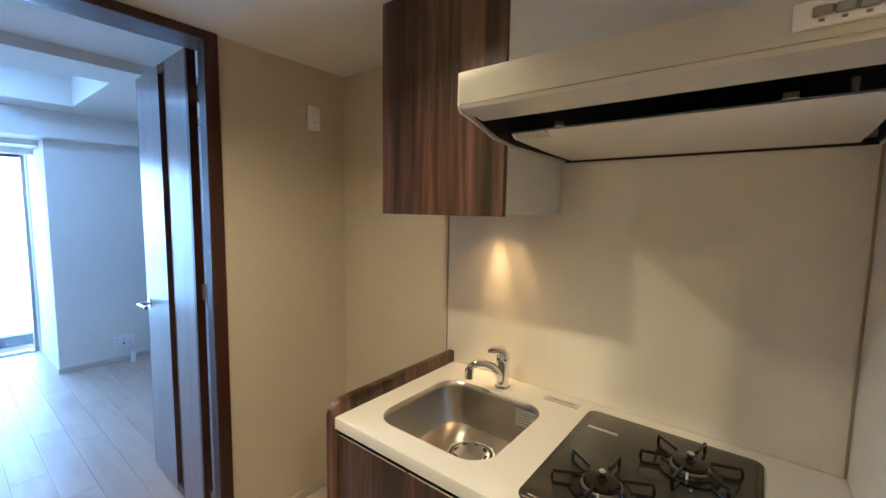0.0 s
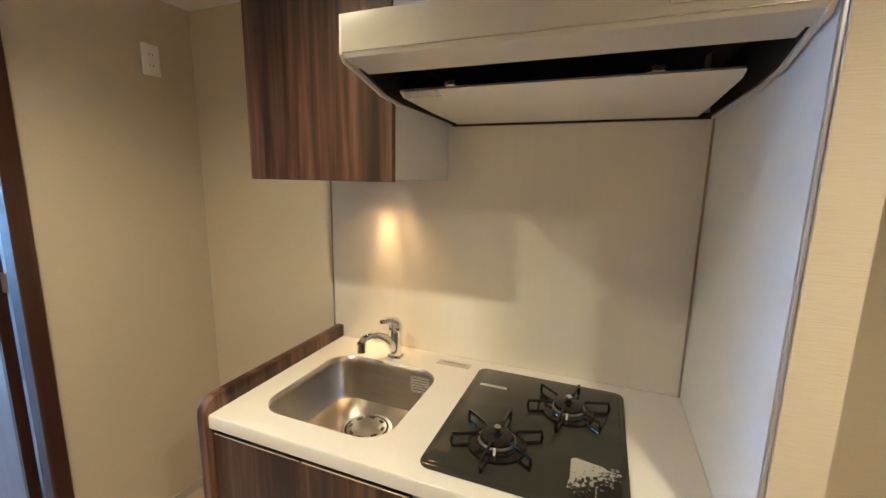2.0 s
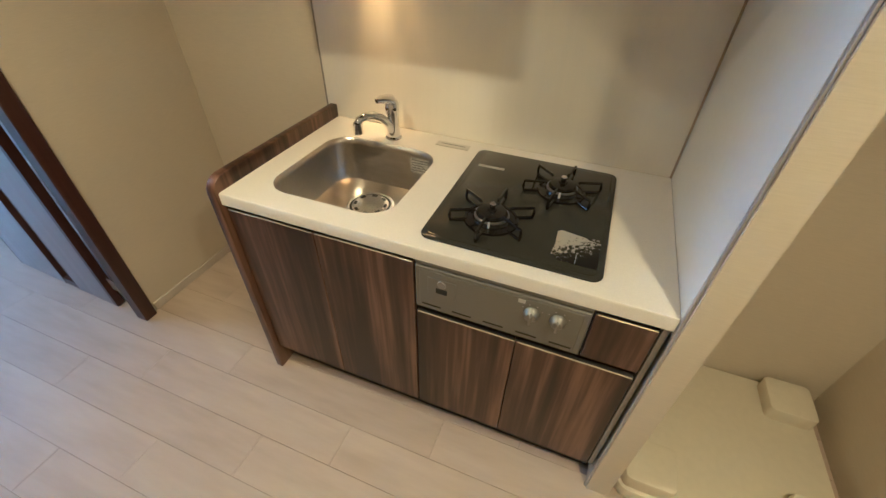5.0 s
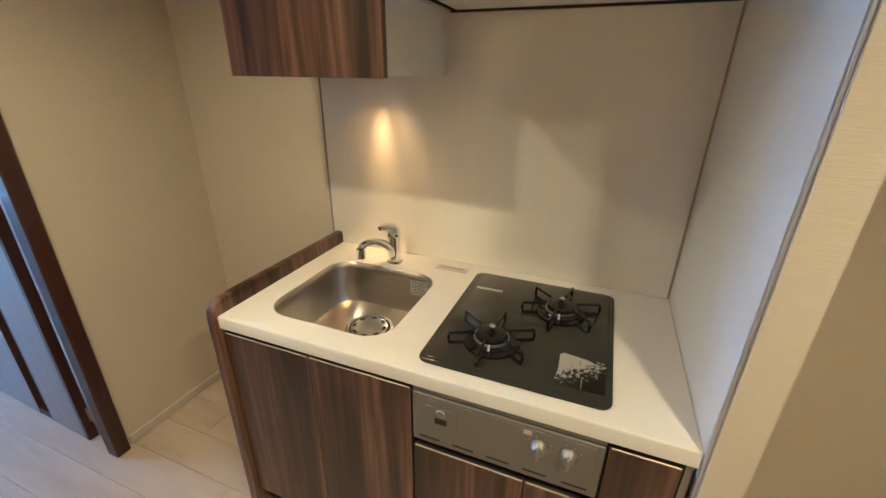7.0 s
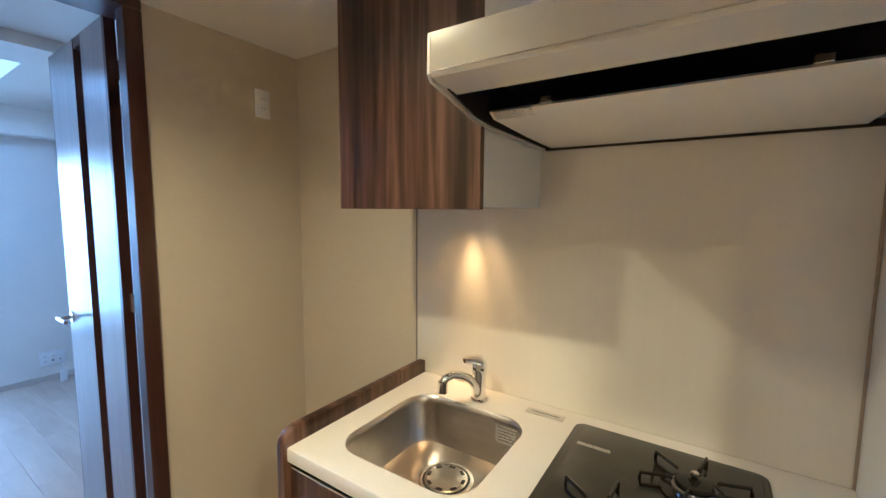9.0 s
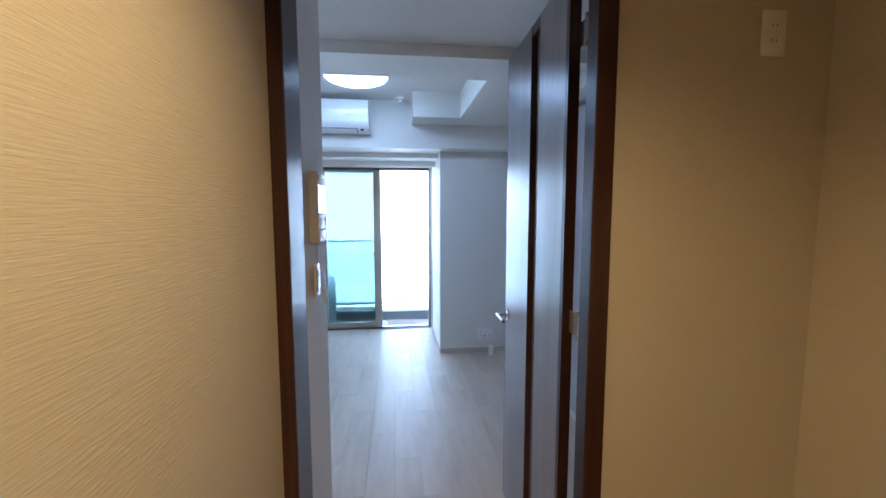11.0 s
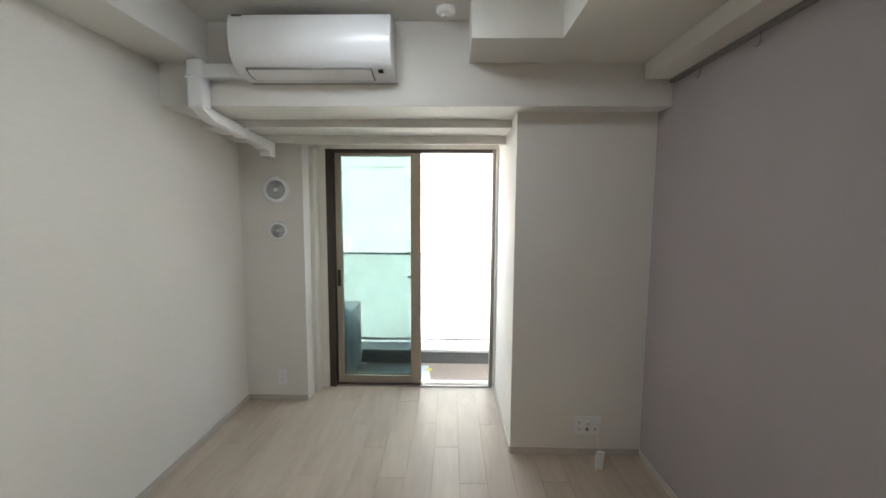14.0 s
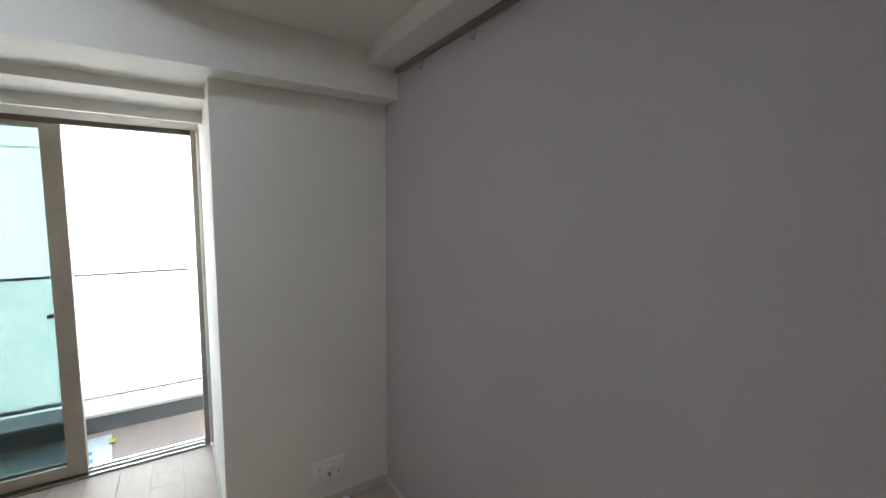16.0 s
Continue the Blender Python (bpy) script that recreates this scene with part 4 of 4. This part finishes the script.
part("talk_button", box(-2.268, -2.240, 0.0300, 0.0350, 1.4400, 1.4535, 0.0025, 2), BUTTONGREY, fp, "grey talk button")
part("talk_light", box(-2.2655, -2.2425, 0.0345, 0.0358, 1.4430, 1.4505, 0.0005), PALEHALO, fp)
part("monitor_button", box(-2.266, -2.242, 0.0300, 0.0335, 1.4215, 1.4310, 0.0015, 2), WHITE, fp)
for x, w in ((-2.256, 0.016), (-2.201, 0.026), (-2.136, 0.020)):
    part("flap_button", box(x - w / 2, x + w / 2, 0.0312, 0.0334, 1.371, 1.386, 0.0012), WHITE, flap)
    part("print_mark", box(x - w * 0.3, x + w * 0.3, 0.0314, 0.0322, 1.3915, 1.3955), PRINT, flap)
    part("print_mark", box(x - w * 0.28, x + w * 0.28, 0.0332, 0.0338, 1.3765, 1.3795), PRINT, flap)
for x in (-2.196, -2.221, -2.246):
    part("indicator", disc((x, 0.0300, 1.596), (0, 1, 0), 0.0065, 0.0055, 0.002, 20), WHITE if x > -2.24 else PALEHALO, fp, "round white indicator")
for x, z, w, h in ((-2.125, 1.603, 0.020, 0.005), (-2.152, 1.592, 0.010, 0.003), (-2.196, 1.606, 0.014, 0.0028), (-2.221, 1.606, 0.012, 0.0028), (-2.252, 1.459, 0.016, 0.0025)):
    part("print_mark", box(x - w / 2, x + w / 2, 0.0302, 0.0309, z - h / 2, z + h / 2), PRINT, fp)
for i in range(6):
    part("speaker_slot", box(-2.136 + i * 0.0035, -2.1343 + i * 0.0035, 0.0302, 0.0308, 1.5855, 1.5965), BUTTONGREY, fp)
t, p = plate("light_switch", (-2.192, 0.0, 1.217), 0.078, 0.120, "y", "white wall switch plate below the interphone")
# Pale strip along one edge, drawn as the plate's bright outline.
part("rim_halo", box(-2.2325, -2.229, 0.006, 0.0092, 1.160, 1.274, 0.001), PALEHALO, p)
rk = part("rocker", box(-2.212, -2.172, 0.0075, 0.0115, 1.175, 1.259, 0.002), WHITE, p)
part("rocker_split", box(-2.212, -2.172, 0.0114, 0.012, 1.216, 1.218), PRINT, rk)

tag = thing("paper_tag", (-2.12, 0.02, 1.2), "cream instruction card hanging from the interphone", "card")
bm = bmesh.new()
TL, TR, BL, BR = Vector((-2.135, 0.020, 1.287)), Vector((-2.252, 0.016, 1.228)), Vector((-1.985, 0.054, 1.214)), Vector((-2.142, 0.040, 1.122))


def on_card(u, v, lift=0.0):
    p = (TL * (1 - u) + TR * u) * (1 - v) + (BL * (1 - u) + BR * u) * v
    return p + Vector((0, 0.010 * math.sin(math.pi * v) + lift, 0))


def card_patch(u0, u1, v0, v1, lift, thick, nu=6, nv=10):
    b = bmesh.new()
    grid = [[[b.verts.new(on_card(u0 + (u1 - u0) * i / nu, v0 + (v1 - v0) * j / nv, l)) for i in range(nu + 1)] for j in range(nv + 1)] for l in (lift, lift + thick)]
    for s in range(2):
        for j in range(nv):
            for i in range(nu):
                b.faces.new((grid[s][j][i], grid[s][j][i + 1], grid[s][j + 1][i + 1], grid[s][j + 1][i]))
    for j in range(nv):
        for i in (0, nu):
            b.faces.new((grid[0][j][i], grid[0][j + 1][i], grid[1][j + 1][i], grid[1][j][i]))
    for i in range(nu):
        for j in (0, nv):
            b.faces.new((grid[0][j][i], grid[0][j][i + 1], grid[1][j][i + 1], grid[1][j][i]))
    bmesh.ops.recalc_face_normals(b, faces=b.faces)
    return b


card = part("card", card_patch(0, 1, 0, 1, 0, 0.0006), CARD, tag)
for u0, u1, v0, v1, mt in ((0.10, 0.22, 0.07, 0.14, PRINT), (0.28, 0.62, 0.09, 0.13, PRINT), (0.12, 0.85, 0.19, 0.21, PRINT), (0.12, 0.80, 0.23, 0.25, PALEPRINT),
                           (0.42, 0.54, 0.40, 0.46, PRINT), (0.10, 0.88, 0.50, 0.52, PALEPRINT), (0.10, 0.80, 0.55, 0.57, PRINT),
                           (0.10, 0.22, 0.68, 0.75, PRINT), (0.28, 0.62, 0.70, 0.74, PRINT), (0.12, 0.85, 0.80, 0.82, PRINT), (0.12, 0.60, 0.84, 0.86, PALEPRINT), (0.12, 0.85, 0.91, 0.93, PALEPRINT)):
    part("print_bar", card_patch(u0, u1, v0, v1, 0.0008, 0.0003, 2, 2), mt, card)
part("cord", tube([(-2.118, 0.012, 1.362), (-2.128, 0.014, 1.33), (-2.130, 0.016, 1.305), (-2.140, 0.021, 1.285)], 0.0009, 6), WHITE, tag, "thin white cord")

# ---- room: lamp, air conditioner, ducts ----
cl = thing("ceiling_lamp", (-3.755, 0.03, RC), "round white ceiling lamp, switched on", "lamp")
part("base", lathe((-3.755, 0.03, RC), (0, 0, -1), [(0.20, 0), (0.228, 0.006), (0.233, 0.016), (0.2335, 0.036), (0, 0.036)], 56), WHITE, cl)
part("diffuser", lathe((-3.755, 0.03, RC), (0, 0, -1), [(0.229, 0.0365), (0.231, 0.042), (0.228, 0.051), (0.213, 0.065), (0.178, 0.078), (0.12, 0.087), (0, 0.091)], 56), LAMPGLOW, cl, "glowing milky diffuser")

ac = thing("air_conditioner", (-4.50, -0.32, 2.177), "white wall-mounted air conditioner on the beam", "air conditioner")
prof = [(-4.56, 2.180), (-4.56, 2.452), (-4.40, 2.455), (-4.362, 2.445), (-4.348, 2.41), (-4.345, 2.34), (-4.352, 2.275), (-4.372, 2.235), (-4.410, 2.205), (-4.45, 2.190)]
part("casing", prism(prof, "y", -0.718, 0.078, 0.006), WHITE, ac)
flap = part("air_flap", prism([(-4.408, 2.2035), (-4.452, 2.188), (-4.505, 2.183), (-4.505, 2.178), (-4.450, 2.183), (-4.404, 2.200)], "y", -0.655, -0.03, 0.001), WHITE, ac)
# Slits around the flap are grey and black strips drawn as shade.
part("flap_shade_line", prism([(-4.400, 2.211), (-4.408, 2.206), (-4.406, 2.200), (-4.398, 2.206)], "y", -0.66, -0.025), SLITSHADE, ac)
part("flap_shade_line", prism([(-4.505, 2.188), (-4.512, 2.188), (-4.512, 2.179), (-4.505, 2.179)], "y", -0.655, -0.03), BLACK, ac)
part("display", prism([(-4.412, 2.2055), (-4.434, 2.198), (-4.433, 2.192), (-4.410, 2.199)], "y", 0.005, 0.03), SCREEN, ac)
part("flap_shade_line", prism([(-4.402, 2.208), (-4.45, 2.190), (-4.51, 2.185), (-4.51, 2.179), (-4.45, 2.184), (-4.400, 2.201)], "y", -0.660, -0.656), BLACK, ac)
part("flap_shade_line", prism([(-4.402, 2.208), (-4.45, 2.190), (-4.51, 2.185), (-4.51, 2.179), (-4.45, 2.184), (-4.400, 2.201)], "y", -0.029, -0.025), BLACK, ac)
part("badge", box(-4.3475, -4.345, -0.695, -0.645, 2.432, 2.439), PRINT, ac)
part("mounting_plate", box(-4.56, -4.555, -0.70, 0.088, 2.172, 2.182), PALEPRINT, ac)
duct = thing("pipe_cover", (-4.5, -0.97, 2.05), "white plastic pipe cover running under the beam", "pipe cover")
part("side_cover", box(-4.555, -4.485, -0.935, -0.715, 2.192, 2.262, 0.008, 2), WHITE, duct)
part("elbow", box(-4.558, -4.470, -1.015, -0.930, 2.03, 2.285, 0.016, 3), WHITE, duct)
part("collar", box(-4.560, -4.466, -1.019, -0.926, 2.185, 2.200, 0.003), WHITE, duct)
part("run", prism([(-4.545, 2.055), (-4.475, 2.035), (-4.60, 1.985), (-5.20, 1.935), (-5.20, 2.005), (-4.70, 2.040)], "y", -1.008, -0.938, 0.008), WHITE, duct)
part("end_elbow", prism([(-5.18, 1.925), (-5.18, 2.010), (-5.36, 2.010), (-5.36, 1.880), (-5.27, 1.880), (-5.262, 1.918)], "y", -1.013, -0.933, 0.008), WHITE, duct)
part("collar", prism([(-4.93, 1.952), (-4.93, 2.036), (-4.96, 2.034), (-4.96, 1.950)], "y", -1.013, -0.933, 0.002), WHITE, duct)
box_j = thing("junction_box", (-4.55, -0.80, 2.35), "small ivory wall outlet beside the air conditioner", "wall plate")
part("cover_plate", box(-4.56, -4.548, -0.80, -0.732, 2.30, 2.42, 0.003), WHITE, box_j)
part("plug", box(-4.548, -4.515, -0.785, -0.755, 2.335, 2.375, 0.006), WHITE, box_j)

smoke = thing("smoke_detector", (-4.43, 0.345, RC), "small white ceiling smoke detector", "smoke detector")
part("body", lathe((-4.43, 0.345, RC), (0, 0, -1), [(0.05, 0), (0.05, 0.012), (0.045, 0.022), (0.030, 0.028), (0, 0.028)], 32), WHITE, smoke)
part("sensor", lathe((-4.43, 0.345, RC - 0.027), (0, 0, -1), [(0.026, 0), (0.024, 0.016), (0, 0.020)], 24), WARMWHITE, smoke)


def wall_vent(y, z, r):
    v = thing("wall_vent", (-5.36, y, z), "round white wall vent with ring louvres", "vent", "wall vents")
    part("flange", lathe((-5.36, y, z), (1, 0, 0), [(r, 0), (r, 0.010), (r * 0.94, 0.020), (r * 0.72, 0.024), (r * 0.68, 0.012), (0, 0.006)], 40), WHITE, v)
    for k in range(4):
        q = r * (0.17 + 0.13 * k)
        part("ring", lathe((-5.350, y, z), (1, 0, 0), [(q - r * 0.018, 0), (q - r * 0.018, 0.012), (q + r * 0.022, 0.008), (q + r * 0.022, 0)], 32), WHITE, v)
        # Grey ring drawn as the shade between two white louvre rings.
        part("shade_ring", lathe((-5.3485, y, z), (1, 0, 0), [(q + r * 0.024, 0), (q + r * 0.028, 0.004), (q + r * 0.106, 0.004), (q + r * 0.110, 0)], 32), SLITSHADE, v)
    part("hub", disc((-5.354, y, z), (1, 0, 0), r * 0.12, r * 0.10, 0.014, 20), WHITE, v)


wall_vent(-0.937, 1.645, 0.100)
wall_vent(-0.931, 1.338, 0.073)

t, p = plate("wall_socket", (-5.36, -0.938, 0.192), 0.070, 0.120, "x", "white wall socket by the balcony door")
for z in (0.172, 0.212):
    for y in (-0.9445, -0.9315):
        part("slot", box(-5.3525, -5.3515, y - 0.0012, y + 0.0012, z - 0.004, z + 0.004), PRINT, p)
t, p = plate("media_socket", (-4.70, 1.221, 0.190), 0.172, 0.120, "x", "white wide socket plate with aerial jacks")
for z in (0.172, 0.212):
    for y in (1.1655, 1.1785):
        part("slot", box(-4.6925, -4.6912, y - 0.0014, y + 0.0014, z - 0.005, z + 0.005), PRINT, p)
    part("slot", disc((-4.6925, 1.172, z - 0.010), (1, 0, 0), 0.003, 0.003, 0.0012, 10), PRINT, p)
part("jack_cap", disc((-4.6925, 1.221, 0.212), (1, 0, 0), 0.013, 0.012, 0.02, 20), WARMWHITE, p)
part("jack", disc((-4.6925, 1.219, 0.170), (1, 0, 0), 0.009, 0.007, 0.010, 16), PRINT, p)
part("jack", disc((-4.6925, 1.268, 0.170), (1, 0, 0), 0.005, 0.005, 0.004, 12), PRINT, p)
part("cord", tube([(-4.692, 1.268, 0.168), (-4.66, 1.27, 0.13), (-4.60, 1.262, 0.112), (-4.565, 1.255, 0.104)], 0.0015, 6), WHITE, p, "thin white cord")
dev = thing("small_white_box", (-4.555, 1.25, 0), "small white plastic box standing on the floor", "small box")
bm = box(-4.566, -4.546, 1.226, 1.274, 0, 0.108, 0.005, 2)
bmesh.ops.rotate(bm, verts=bm.verts, cent=(-4.555, 1.25, 0), matrix=Matrix.Rotation(radians(-3), 3, "X"))
bmesh.ops.translate(bm, vec=(0, 0, 0.0013), verts=bm.verts)
part("shell", bm, WHITE, dev)

rail = thing("picture_rail", (-3.2, 1.54, 2.17), "dark metal picture rail with hooks", "picture rail")
part("track", box(-4.55, RX - 0.01, 1.528, 1.549, 2.178, 2.1985, 0.001), ALU, rail)
for x in (-4.295, -3.925, -3.495, -3.05, -2.6):
    h = part("hook", box(x - 0.004, x + 0.004, 1.530, 1.536, 2.135, 2.180, 0.001), SATIN, rail)
    part("hook_tip", tube([(x, 1.533, 2.140), (x, 1.528, 2.128), (x, 1.518, 2.126), (x, 1.514, 2.136)], 0.0025, 8), SATIN, h)

# ---- floor boards ----
floor = solo("floor", box(-5.62, 2.2, -1.31, 1.61, -0.08, -0.004), JOINT, "whitewashed oak plank floor of kitchen and room", "floor", "structure")
BOARD, STRIP = 0.909, 0.1533
bm = bmesh.new()
hx, hy = BOARD / 2 - 0.0006, STRIP / 2 - 0.0006
b0 = [bm.verts.new((sx * hx, sy * hy, -0.004)) for sx, sy in ((-1, -1), (1, -1), (1, 1), (-1, 1))]
b1 = [bm.verts.new((sx * hx, sy * hy, -0.0006)) for sx, sy in ((-1, -1), (1, -1), (1, 1), (-1, 1))]
b2 = [bm.verts.new((sx * (hx - 0.0006), sy * (hy - 0.0006), 0)) for sx, sy in ((-1, -1), (1, -1), (1, 1), (-1, 1))]
for i in range(4):
    j = (i + 1) % 4
    bm.faces.new((b0[i], b0[j], b1[j], b1[i]))
    bm.faces.new((b1[i], b1[j], b2[j], b2[i]))
bm.faces.new(b2)
plank = fresh("plank", bm, OAK)
rng = random.Random(5)
row = 0
y = 0.28 - STRIP * 10
while y < 1.55:
    x = -5.62 + (-0.30 - 0.303 * ((row * 2) % 3) - 0.05 * rng.random())
    while x < 2.19:
        x0 = max(x, -5.625)
        x1 = min(x + BOARD, 2.199)
        if x1 > -5.55 and x1 - x0 > 0.01:
            ob = new("plank", plank)
            ob.parent = floor
            ob.location = ((x0 + x1) / 2, y + STRIP / 2, 0)
            ob.scale = ((x1 - x0) / BOARD, 1, 1)
        x += BOARD
    y += STRIP
    row += 1
